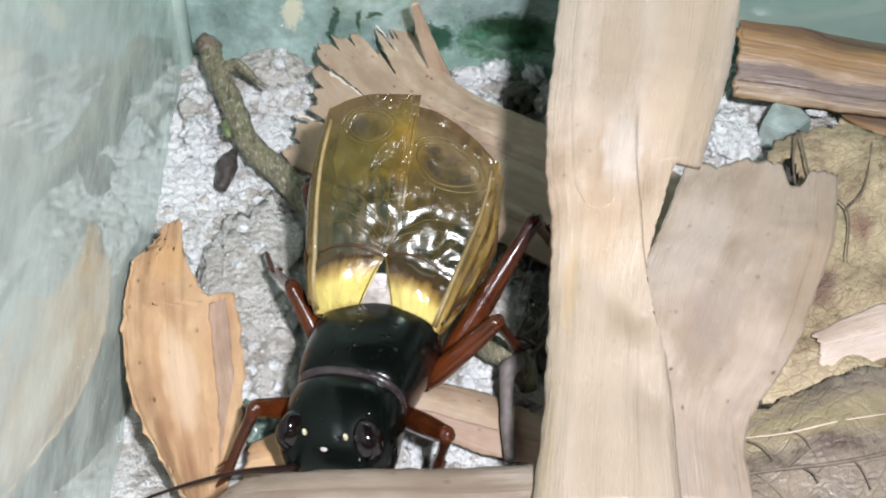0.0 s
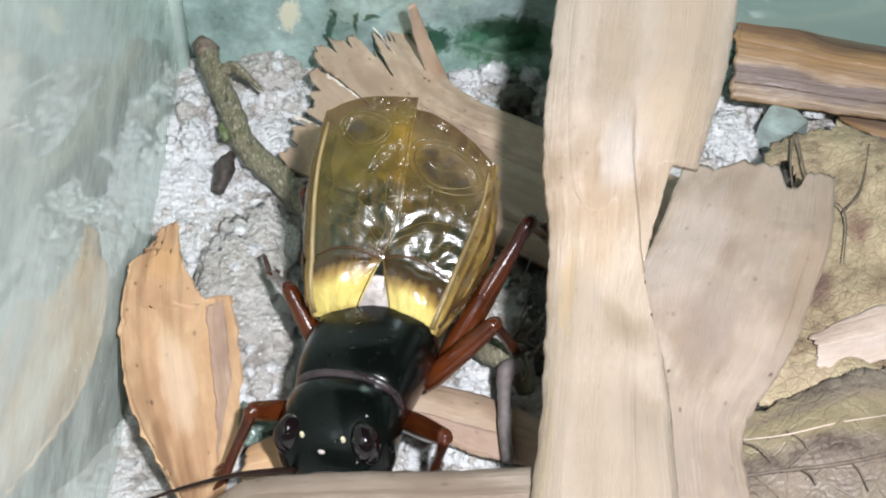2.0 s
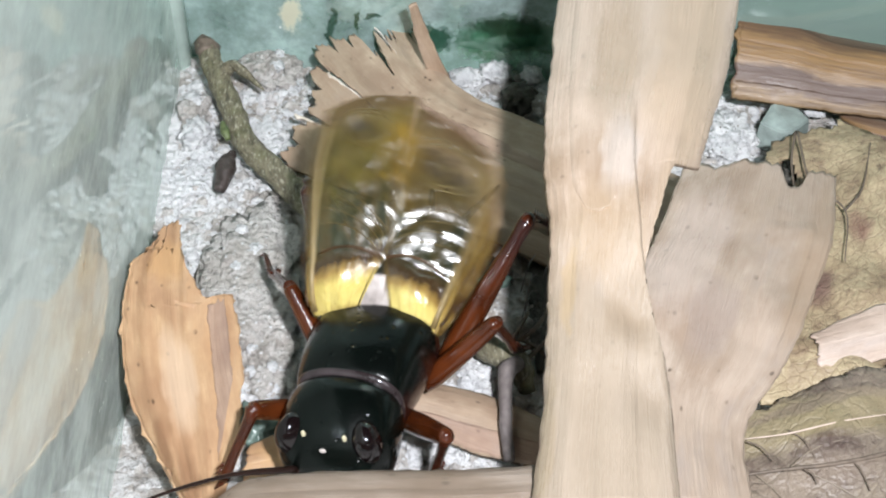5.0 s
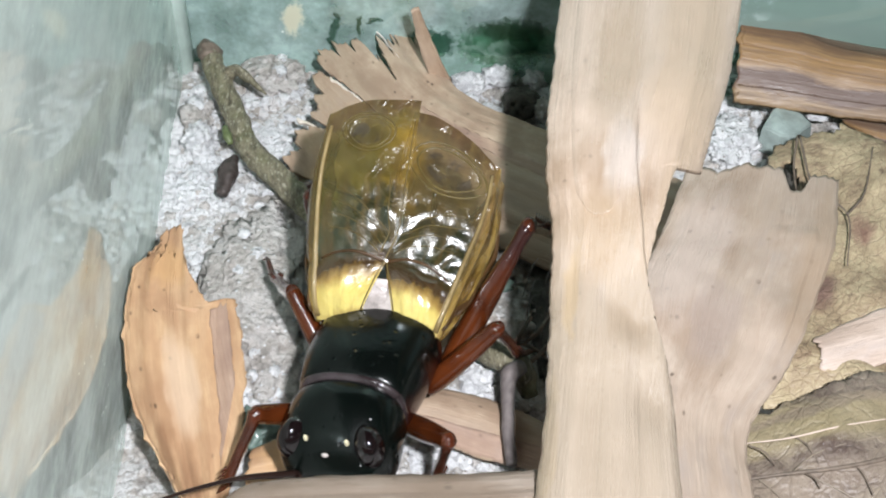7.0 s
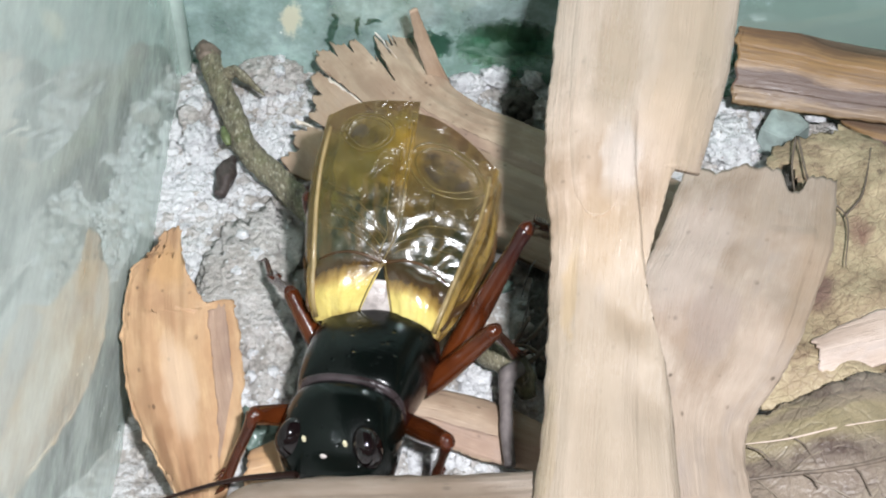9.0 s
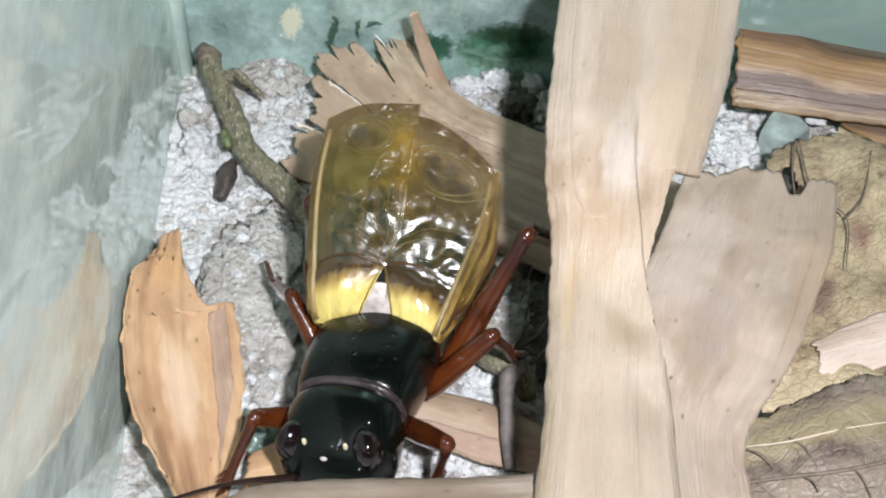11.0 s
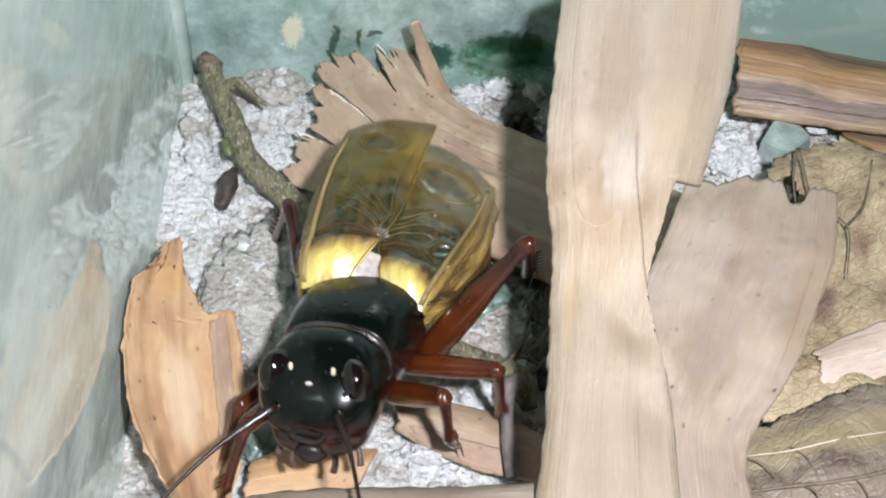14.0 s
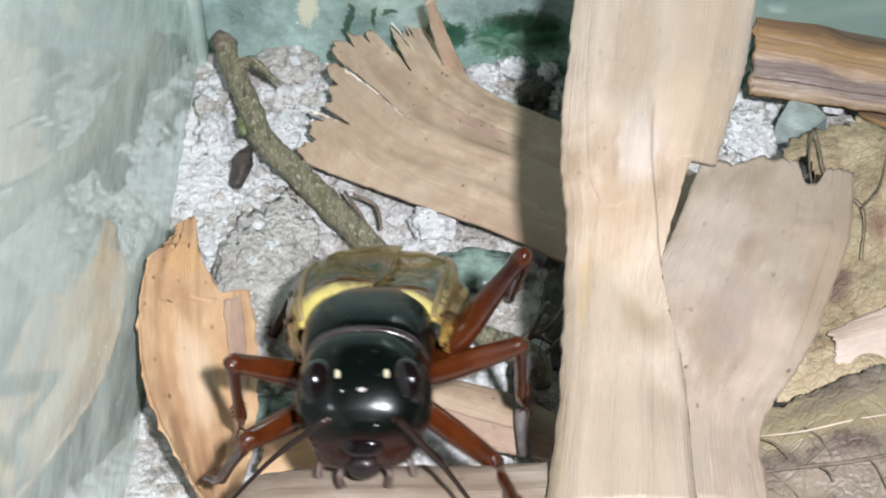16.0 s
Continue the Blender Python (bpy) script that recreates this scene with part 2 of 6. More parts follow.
def wing_mat(name, cell_at, cell_size, mid, tip, tint, patch_slant, gloss, patch):
    """Amber horny membrane: a yellow patch at the root, a dark bar behind it, clear and veined beyond, with dark blots in the clear cell."""
    m, nt, b = material(name)
    uv = coords(nt, "UV")
    sep = nt.nodes.new("ShaderNodeSeparateXYZ")
    link(nt, uv, sep.inputs[0])
    o = coords(nt, "Object")
    n = noise_of(nt, o, 0.55, 4)
    streak = noise_of(nt, coords(nt, "Object", (1.6, 0.25, 1)), 1.0, 4)
    blot = noise_of(nt, o, 0.9, 5, 0.65)
    warped = node(nt, "TexNoise", Scale=0.6, Detail=3.0)
    link(nt, o, warped.inputs["Vector"])
    slant = maths(nt, "ADD", sep.outputs[0], maths(nt, "MULTIPLY", maths(nt, "SUBTRACT", sep.outputs[1], 0.3), patch_slant))
    s = maths(nt, "ADD", slant, maths(nt, "ADD", maths(nt, "MULTIPLY", maths(nt, "SUBTRACT", streak, 0.5), 0.12), maths(nt, "MULTIPLY", maths(nt, "SUBTRACT", n, 0.5), 0.10)))
    c = ramp(nt, s, [(0.0, (0.30, 0.20, 0.06)), (0.04, (0.60, 0.49, 0.15)), (0.13 * patch, (0.55, 0.43, 0.12)), (0.19 * patch, (0.27, 0.17, 0.045)), (0.245 * patch, (0.045, 0.024, 0.009)),
                     (0.36, (0.024, 0.028, 0.011)), (0.50, tuple(0.5 * x for x in mid)), (0.66, mid), (0.90, tip), (0.95, (0.07, 0.04, 0.018))])
    ray = noise_of(nt, coords(nt, "UV", (3.0, 11, 1)), 1.0, 4, 0.6)
    root = maths(nt, "MULTIPLY", ramp(nt, s, [(0.0, grey(1)), (0.22, grey(0))]), ramp(nt, ray, [(0.50, grey(0)), (0.66, grey(0.4))]))
    c = mixc(nt, root, c, (0.20, 0.11, 0.02))
    c = mixc(nt, maths(nt, "MULTIPLY", ramp(nt, sep.outputs[1], [(0.06, grey(0.9)), (0.25, grey(0))]), ramp(nt, s, [(0.42, grey(0)), (0.58, grey(1)), (0.84, grey(1)), (0.9, grey(0))])), c, (0.26, 0.155, 0.018))
    c = mixc(nt, maths(nt, "MULTIPLY", ramp(nt, s, [(0.24, grey(0)), (0.32, grey(1)), (0.55, grey(1)), (0.7, grey(0.35))]), ramp(nt, n, [(0.46, grey(0.95)), (0.56, grey(0))])), c, (0.014, 0.018, 0.006))
    c = mixc(nt, maths(nt, "MULTIPLY", ramp(nt, s, [(0.22, grey(0)), (0.3, grey(1))]), ramp(nt, streak, [(0.40, grey(0.5)), (0.5, grey(0))])), c, (0.10, 0.06, 0.018))
    du = maths(nt, "DIVIDE", maths(nt, "SUBTRACT", sep.outputs[0], cell_at), 0.10 * cell_size)
    dv = maths(nt, "DIVIDE", maths(nt, "SUBTRACT", sep.outputs[1], 0.325), 0.21 * cell_size)
    cell = maths(nt, "ADD", maths(nt, "MULTIPLY", du, du), maths(nt, "MULTIPLY", dv, dv))
    inside = ramp(nt, cell, [(0.55, grey(1)), (0.95, grey(0))])
    dirt = maths(nt, "MULTIPLY", inside, ramp(nt, blot, [(0.40, grey(0.25)), (0.54, grey(0.95))]))
    c = mixc(nt, dirt, c, (0.040, 0.030, 0.018))
    flank = noise_of(nt, coords(nt, "UV", (2.2, 15, 1)), 1.0, 4, 0.6)
    gold = ramp(nt, flank, [(0.36, (0.04, 0.022, 0.007)), (0.48, tuple(x * (0.4 + 0.6 * gloss) for x in (0.18, 0.105, 0.022))), (0.62, tuple(x * (0.2 + 0.8 * gloss) for x in (0.40, 0.27, 0.075)))])
    edge = ramp(nt, sep.outputs[1], [(0.98 / 1.6, grey(0)), (1.04 / 1.6, grey(0.9))])
    c = mixc(nt, edge, c, gold)
    # wrinkles that fan out from the root of the file vein, and a net of fine veins
    du, dv = maths(nt, "SUBTRACT", sep.outputs[0], 0.27), maths(nt, "ADD", maths(nt, "MULTIPLY", sep.outputs[1], 0.55), 0.02)
    polar = nt.nodes.new("ShaderNodeCombineXYZ")
    link(nt, maths(nt, "MULTIPLY", maths(nt, "ARCTAN2", dv, du), 4.5), polar.inputs[0])
    link(nt, maths(nt, "MULTIPLY", sep.outputs[0], 5.0), polar.inputs[1])
    fan = noise_of(nt, polar.outputs[0], 1.0, 4, 0.55)
    fan = maths(nt, "MULTIPLY", fan, ramp(nt, sep.outputs[0], [(0.06, grey(0.25)), (0.25, grey(1)), (0.5, grey(1)), (0.68, grey(0.15))]))
    net = nt.nodes.new("ShaderNodeMapping")
    net.inputs["Scale"].default_value = (9, 7.5, 1)
    link(nt, mixc(nt, 0.10, uv, warped.outputs["Color"], "LINEAR_LIGHT"), net.inputs[0])
    lines = ramp(nt, voro(nt, net.outputs[0], 1.0, "DISTANCE_TO_EDGE"), [(0.0, grey(1)), (0.05, grey(0))])
    past = ramp(nt, s, [(0.3, grey(0)), (0.5, grey(0.45))])
    c = mixc(nt, maths(nt, "MULTIPLY", lines, past), c, (0.17, 0.12, 0.035))
    link(nt, c, b.inputs["Base Color"])
    b.inputs["Roughness"].default_value = 0.22
    b.inputs["Coat Weight"].default_value, b.inputs["Coat Roughness"].default_value = gloss, 0.23
    b.inputs["Coat IOR"].default_value = 2.0
    crumple = noise_of(nt, o, 1.1, 4, 0.6)
    bump(nt, b, maths(nt, "ADD", maths(nt, "MULTIPLY", fan, 2.6), maths(nt, "ADD", maths(nt, "MULTIPLY", maths(nt, "MULTIPLY", lines, past), 0.2 + 0.3 * gloss), maths(nt, "ADD", streak, maths(nt, "MULTIPLY", crumple, 1.2)))), 0.5, 0.00022)
    tr = node(nt, "BsdfTransparent")
    link(nt, ramp(nt, s, [(0.28, (0.27, 0.31, 0.12)), (0.56, tuple(0.82 * x for x in tint)), (0.7, tint), (0.9, tuple(0.78 * x for x in tint))]), tr.inputs[0])
    mx = node(nt, "MixShader")
    a = ramp(nt, s, [(0.2, grey(0.97)), (0.34, grey(0.94)), (0.46, grey(0.84)), (0.64, grey(0.55)), (0.88, grey(0.56)), (0.95, grey(0.8))])
    a = maths(nt, "MAXIMUM", a, maths(nt, "MAXIMUM", maths(nt, "MULTIPLY", dirt, 0.85), maths(nt, "MULTIPLY", edge, 0.98)))
    link(nt, a, mx.inputs[0])
    link(nt, tr.outputs[0], mx.inputs[1])
    link(nt, b.outputs[0], mx.inputs[2])
    link(nt, mx.outputs[0], nt.nodes["Material Output"].inputs[0])
    return m


def dusty_glass(name, haze, gloss, tint, film, low=0.5, sharp=0.04, stains=(), thick_from=None):
    """Greenish tank glass under an uneven, smeared film of dust; stains: (place in mm, reach in mm, colour, strength)."""
    m, nt, b = material(name)
    o = coords(nt, "Object")
    warp = node(nt, "TexNoise", Scale=0.25, Detail=4.0)
    link(nt, o, warp.inputs["Vector"])
    bend = nt.nodes.new("ShaderNodeVectorMath")
    bend.operation = "MULTIPLY_ADD"
    link(nt, warp.outputs["Color"], bend.inputs[0])
    bend.inputs[1].default_value = (4.0, 4.0, 4.0)
    link(nt, o, bend.inputs[2])
    at = bend.outputs[0]
    n = noise_of(nt, o, 0.10, 5, 0.62)
    along = coords(nt, "Object", (1.0, 0.32, 1.0))
    d = noise_of(nt, along, 0.45, 6, 0.68)
    dust = noise_of(nt, along, 2.6, 4, 0.7)
    tr = node(nt, "BsdfTransparent", Color=(*tint, 1))
    gl = node(nt, "BsdfGlossy", Color=(0.92, 1.0, 0.97, 1), Roughness=sharp)
    df = node(nt, "BsdfDiffuse")
    c = ramp(nt, d, [(0.35, tuple(0.82 * x for x in film)), (0.62, tuple(min(0.95, 1.06 * x) for x in film))])
    m1, m2 = node(nt, "MixShader"), node(nt, "MixShader")
    m1.inputs[0].default_value = gloss
    link(nt, tr.outputs[0], m1.inputs[1])
    link(nt, gl.outputs[0], m1.inputs[2])
    f = maths(nt, "MULTIPLY", ramp(nt, n, [(0.34, grey(low)), (0.64, grey(1.0))]), haze)
    f = maths(nt, "MULTIPLY", f, ramp(nt, d, [(0.36, grey(0.76)), (0.60, grey(1.06))]))
    f = maths(nt, "MULTIPLY", f, ramp(nt, dust, [(0.34, grey(0.94)), (0.66, grey(1.03))]))
    # single specks of dust
    grain = node(nt, "TexVoronoi", Scale=0.9)
    link(nt, o, grain.inputs["Vector"])
    pick = nt.nodes.new("ShaderNodeSeparateColor")
    link(nt, grain.outputs["Color"], pick.inputs[0])
    speck = maths(nt, "MULTIPLY", ramp(nt, pick.outputs[0], [(0.82, grey(0)), (0.84, grey(1))]), ramp(nt, grain.outputs["Distance"], [(0.05, grey(0.8)), (0.13, grey(0))]))
    f = maths(nt, "MAXIMUM", f, speck)
    c = mixc(nt, speck, c, (0.85, 0.88, 0.86))
    if thick_from is not None:
        sep = nt.nodes.new("ShaderNodeSeparateXYZ")
        link(nt, o, sep.inputs[0])
        rise = maths(nt, "ADD", maths(nt, "DIVIDE", maths(nt, "SUBTRACT", sep.outputs[2], thick_from), 14.0), maths(nt, "MULTIPLY", maths(nt, "SUBTRACT", n, 0.5), 1.2))
        high = ramp(nt, rise, [(0.0, grey(0)), (1.0, grey(1))])
        f = maths(nt, "ADD", f, maths(nt, "MULTIPLY", high, 0.22))
        c = mixc(nt, high, c, tuple(0.64 * x for x in film))
    for place, reach, colour, k in stains:
        off = nt.nodes.new("ShaderNodeVectorMath")
        off.operation = "SUBTRACT"
        link(nt, at, off.inputs[0])
        off.inputs[1].default_value = place
        by = nt.nodes.new("ShaderNodeVectorMath")
        by.operation = "DIVIDE"
        link(nt, off.outputs[0], by.inputs[0])
        by.inputs[1].default_value = reach
        far = nt.nodes.new("ShaderNodeVectorMath")
        far.operation = "LENGTH"
        link(nt, by.outputs[0], far.inputs[0])
        spot = ramp(nt, maths(nt, "ADD", far.outputs["Value"], maths(nt, "MULTIPLY", maths(nt, "SUBTRACT", dust, 0.5), 1.0)), [(0.6, grey(1)), (1.15, grey(0))])
        c = mixc(nt, spot, c, colour)
        if k >= 0:
            f = maths(nt, "ADD", maths(nt, "MULTIPLY", f, maths(nt, "SUBTRACT", 1.0, spot)), maths(nt, "MULTIPLY", spot, k))
    link(nt, c, df.inputs[0])
    link(nt, f, m2.inputs[0])
    link(nt, m1.outputs[0], m2.inputs[1])
    link(nt, df.outputs[0], m2.inputs[2])
    link(nt, m2.outputs[0], nt.nodes["Material Output"].inputs[0])
    return m


SHEATH = fibre_mat("pale_dry_sheath", (0.490, 0.390, 0.310), (0.378, 0.282, 0.208), (0.235, 0.163, 0.101), 0.27, 0.6, 1.1, 0.55, 0.03, 0.52)
FAN = fibre_mat("beige_dry_sheath", (0.478, 0.392, 0.318), (0.39, 0.308, 0.24), (0.265, 0.188, 0.134), 0.32, 0.8, 1.6, 0.5, 0.03, 0.6)
STRIP_LOW = fibre_mat("greyish_dry_sheath", (0.32, 0.262, 0.215), (0.255, 0.20, 0.156), (0.175, 0.125, 0.088), 0.42, 0.6, 1.4, 0.4, 0.03)
ORANGE = fibre_mat("orange_dry_leaf", (0.60, 0.415, 0.25), (0.52, 0.325, 0.175), (0.32, 0.175, 0.10), 0.42, 1.0, 1.1, 0.45, 0.05, 0.8)
HUSK = fibre_mat("tan_fibrous_husk", (0.52, 0.405, 0.295), (0.41, 0.30, 0.21), (0.27, 0.175, 0.12), 0.45, 0.9, 1.3, 0.4, 0.05, 0.7)
STALK = stalk_mat("brown_dry_stalk")
LEAF_DARK = fibre_mat("purple_brown_dry_leaf", (0.50, 0.36, 0.26), (0.38, 0.26, 0.19), (0.24, 0.155, 0.12), 0.5, 0.7, 2.2)
PALE = fibre_mat("pale_pink_sheath", (0.74, 0.63, 0.55), (0.58, 0.46, 0.38), (0.42, 0.31, 0.24), 0.5, 0.3, 1.3)
TORN = fibre_mat("whitish_torn_fibre", (0.86, 0.82, 0.75), (0.74, 0.66, 0.56), (0.5, 0.4, 0.3), 0.6, 0.2, 2.0)
WITHERED = veined_mat("withered_yellow_leaf", (0.43, 0.352, 0.22), (0.335, 0.26, 0.16), (0.16, 0.10, 0.065), 1.2, 0.6, 0.35)
WITHERED_GREY = veined_mat("withered_grey_leaf", (0.25, 0.205, 0.152), (0.175, 0.14, 0.108), (0.085, 0.058, 0.048), 0.7, 0.45, 0.3)
SOIL = soil_mat("mineral_soil", (0.43, 0.39, 0.345), (0.74, 0.70, 0.66), 0.75)
CLOD = soil_mat("grey_clod", (0.45, 0.41, 0.37), (0.74, 0.69, 0.64), 0.3)
GRIT = soil_mat("white_grit", (0.78, 0.78, 0.79), (0.93, 0.935, 0.94), 0.9)
DARK_CLOD = soil_mat("dark_clod", (0.06, 0.056, 0.046), (0.15, 0.14, 0.115), 0.0, 1.0)
def bark_mat(name, lo, hi, moss):
    m, nt, b = material(name)
    o = coords(nt, "Object")
    grain = noise_of(nt, coords(nt, "Object", (3.2, 0.8, 3.2)), 1.0, 6, 0.7)
    patch = noise_of(nt, o, 0.5, 4, 0.6)
    c = ramp(nt, grain, [(0.36, lo), (0.62, hi)])
    c = mixc(nt, ramp(nt, patch, [(0.5, grey(0)), (0.65, grey(0.6))]), c, moss)
    c = mixc(nt, ramp(nt, noise_of(nt, coords(nt, "Object", (5, 2, 5)), 1.0, 3), [(0.56, grey(0)), (0.66, grey(0.6))]), c, (0.50, 0.48, 0.38))
    link(nt, c, b.inputs["Base Color"])
    b.inputs["Roughness"].default_value = 0.55
    bump(nt, b, grain, 0.9, 0.0003)
    return m


TWIG = bark_mat("olive_twig_bark", (0.07, 0.06, 0.036), (0.24, 0.215, 0.14), (0.125, 0.13, 0.055))
STEM = plain("grey_dry_stem", (0.135, 0.115, 0.11), 0.5, 0.35, 1.5)
FIBRE = plain("dark_root_fibre", (0.13, 0.10, 0.075), 0.6, 0.4, 2.0)
PELLET = plain("black_brown_pellet", (0.05, 0.038, 0.034), 0.4, 0.5, 2.5)
BUD = plain("fresh_green_bud", (0.10, 0.125, 0.05), 0.4, 0.4, 2.0)
STONE = plain("grey_green_stone", (0.26, 0.31, 0.29), 0.35, 0.3, 0.8)
SHARD = plain("teal_green_pebble", (0.16, 0.22, 0.19), 0.25, 0.75, 0.5)
GLASS_SIDE = dusty_glass("dusty_side_glass", 0.58, 0.70, (0.66, 0.84, 0.78), (0.76, 0.83, 0.78), 0.62, 0.03, thick_from=19.0)
GLASS_BACK = dusty_glass("dusty_back_glass", 0.58, 0.20, (0.46, 0.72, 0.56), (0.53, 0.68, 0.655), 0.5, 0.05, (
    # a beige smear, dark algae streaks, two dark green places with little film, and a darker right end
    ((-69.2, 62.0, 18.4), (1.1, 9.0, 2.0), (0.60, 0.58, 0.44), 0.78), ((-66.2, 62.0, 17.6), (0.3, 9.0, 2.6), (0.05, 0.09, 0.07), 0.6), ((-64.4, 62.0, 18.2), (0.3, 9.0, 1.3), (0.05, 0.08, 0.05), 0.7),
    ((-63.2, 62.0, 18.6), (0.6, 9.0, 0.3), (0.06, 0.10, 0.08), 0.5), ((-58.8, 62.0, 17.0), (1.8, 9.0, 1.3), (0.03, 0.07, 0.07), 0.15), ((-53.0, 62.0, 17.0), (4.2, 9.0, 2.6), (0.06, 0.16, 0.07), 0.08),
    ((-28.0, 58.0, 21.0), (13.0, 16.0, 5.5), (0.29, 0.40, 0.36), 0.52), ((-28.0, 58.0, 16.4), (13.0, 16.0, 1.5), (0.07, 0.18, 0.10), 0.32)))
SEAL = plain("cloudy_seal", (0.58, 0.70, 0.64), 0.4, 0.25, 0.3)
GREEN = plain("dark_green_cloth", (0.020, 0.060, 0.028), 0.8, 0.6, 0.06)
TABLE = plain("grey_table", (0.16, 0.17, 0.16), 0.6, 0.2, 0.05)


def red_below(name, start, relief):
    """Black above, dark red lower down."""
    m = chitin(name, (0.0014, 0.0022, 0.0018), (0.0014, 0.0030, 0.0023), 0.10, 0.5, 4.0, relief)
    nt, b = m.node_tree, m.node_tree.nodes["Principled BSDF"]
    pits = ramp(nt, voro(nt, coords(nt, "Object"), 1.5), [(0.0, grey(0)), (0.22, grey(1))])
    deep = node(nt, "Bump", Strength=0.5, Distance=0.00012)
    link(nt, pits, deep.inputs["Height"])
    link(nt, b.inputs["Normal"].links[0].from_socket, deep.inputs["Normal"])
    link(nt, deep.outputs[0], b.inputs["Normal"])
    link(nt, deep.outputs[0], b.inputs["Coat Normal"])
    b.inputs["Coat Roughness"].default_value = 0.23
    sep = nt.nodes.new("ShaderNodeSeparateXYZ")
    o = coords(nt, "Object")
    link(nt, o, sep.inputs[0])
    old = b.inputs["Base Color"].links[0].from_socket
    b.inputs["Specular IOR Level"].default_value = 0.08
    low = maths(nt, "ADD", maths(nt, "MULTIPLY", maths(nt, "SUBTRACT", start, sep.outputs[2]), 0.25), maths(nt, "MULTIPLY", noise_of(nt, o, 0.8, 4), 0.5))
    link(nt, mixc(nt, ramp(nt, low, [(0.27, grey(0)), (0.53, grey(1))]), old, (0.019, 0.0055, 0.004)), b.inputs["Base Color"])
    return m


HEAD_MAT = red_below("black_head_shell", -1.0, 0.00002)
SHIELD = red_below("black_shield_shell", 0.6, 0.00004)
COLLAR = chitin("greyish_violet_rim", (0.010, 0.006, 0.006), (0.045, 0.035, 0.037), 0.2, 0.5, 3.0, 0.00015)
BROWN = chitin("dark_brown_shell", (0.022, 0.008, 0.005), (0.05, 0.016, 0.008), 0.2, 0.4)
def leg_mat():
    m = chitin("red_brown_leg_shell", (0.036, 0.0078, 0.0020), (0.088, 0.021, 0.0050), 0.16, 0.6)
    nt, b = m.node_tree, m.node_tree.nodes["Principled BSDF"]
    sep = nt.nodes.new("ShaderNodeSeparateXYZ")
    link(nt, coords(nt, "Object"), sep.inputs[0])
    old = b.inputs["Base Color"].links[0].from_socket
    far = ramp(nt, maths(nt, "DIVIDE", sep.outputs[1], 11.0), [(0.52, grey(0)), (0.82, grey(0.85))])
    link(nt, mixc(nt, far, old, (0.018, 0.006, 0.006)), b.inputs["Base Color"])
    return m


RED = leg_mat()
SHIN = chitin("dark_red_shin_shell", (0.030, 0.0072, 0.0030), (0.070, 0.017, 0.0060), 0.18, 0.5)
# soil coloured near black to stand in for deep shade below the litter
SHADE_SOIL = soil_mat("shade_dark_soil", (0.06, 0.055, 0.045), (0.15, 0.14, 0.12), 0.0, 1.0)
BELLY = chitin("dark_olive_belly", (0.03, 0.024, 0.014), (0.07, 0.05, 0.025), 0.35, 0.2)
CHEEK = chitin("dark_red_cheek_shell", (0.012, 0.004, 0.003), (0.032, 0.009, 0.005), 0.16, 0.4, 3.0, 0.0001)
FOLDED = chitin("dark_folded_wing", (0.018, 0.016, 0.008), (0.045, 0.036, 0.017), 0.3, 0.3, 3.0, 0.0002)
FEELER = chitin("dark_feeler_shell", (0.010, 0.005, 0.004), (0.02, 0.009, 0.006), 0.3, 0.2)
EYE_MAT = chitin("dark_brown_eye", (0.0035, 0.002, 0.0022), (0.006, 0.0034, 0.0036), 0.08, 0.6, 14.0, 0.00001)
RIM = chitin("greyish_brown_rim", (0.010, 0.006, 0.006), (0.026, 0.017, 0.016), 0.3, 0.3)
CREAM = plain("cream_spot", (0.50, 0.45, 0.30), 0.35, 0.1, 2.0)
MOUTH = chitin("pale_mouth_part", (0.045, 0.026, 0.021), (0.10, 0.07, 0.06), 0.3, 0.3)
SKIN = plain("pale_grey_skin", (0.33, 0.29, 0.27), 0.3, 0.35, 1.5)
WING = {-1: wing_mat("amber_wing", 0.78, 1.0, (0.088, 0.068, 0.028), (0.10, 0.075, 0.036), (0.70, 0.62, 0.42), 0.05, 1.0, 0.8), 1: wing_mat("amber_upper_wing", 0.85, 0.7, (0.090, 0.076, 0.014), (0.11, 0.082, 0.022), (0.62, 0.56, 0.20), 0.12, 0.5, 1.0)}
VEIN = chitin("amber_wing_vein", (0.07, 0.052, 0.02), (0.13, 0.095, 0.03), 0.3, 0.3)
GOLD = chitin("golden_wing_vein", (0.15, 0.105, 0.04), (0.27, 0.20, 0.09), 0.35, 0.3, 3.0, 0.0002)
VEIN_DARK = chitin("brown_wing_vein", (0.035, 0.018, 0.007), (0.07, 0.035, 0.012), 0.3, 0.3)


# ---- mesh helpers ----
def finish(bm, name, mat, smooth=True):
    me = bpy.data.meshes.new(name)
    bm.to_mesh(me)
    bm.free()
    me.materials.append(mat)
    if smooth:
        me.shade_smooth()
    return me


def part(name, bm, mat, parent, label="", smooth=True):
    ob = new(name, finish(bm, name, mat, smooth))
    ob.parent = parent
    return tagged(ob, label)


def single(name, bm, mat, label, category, group="", kind="", smooth=True):
    """One mesh as a top-level thing, its origin at the middle of its foot."""
    lo = V([min(v.co[k] for v in bm.verts) for k in range(3)])
    hi = V([max(v.co[k] for v in bm.verts) for k in range(3)])
    foot = V(((lo.x + hi.x) / 2, (lo.y + hi.y) / 2, lo.z))
    bmesh.ops.translate(bm, verts=bm.verts, vec=-foot)
    ob = new(name, finish(bm, name, mat, smooth))
    ob.location = foot
    return tagged(ob, label, category, group, kind)


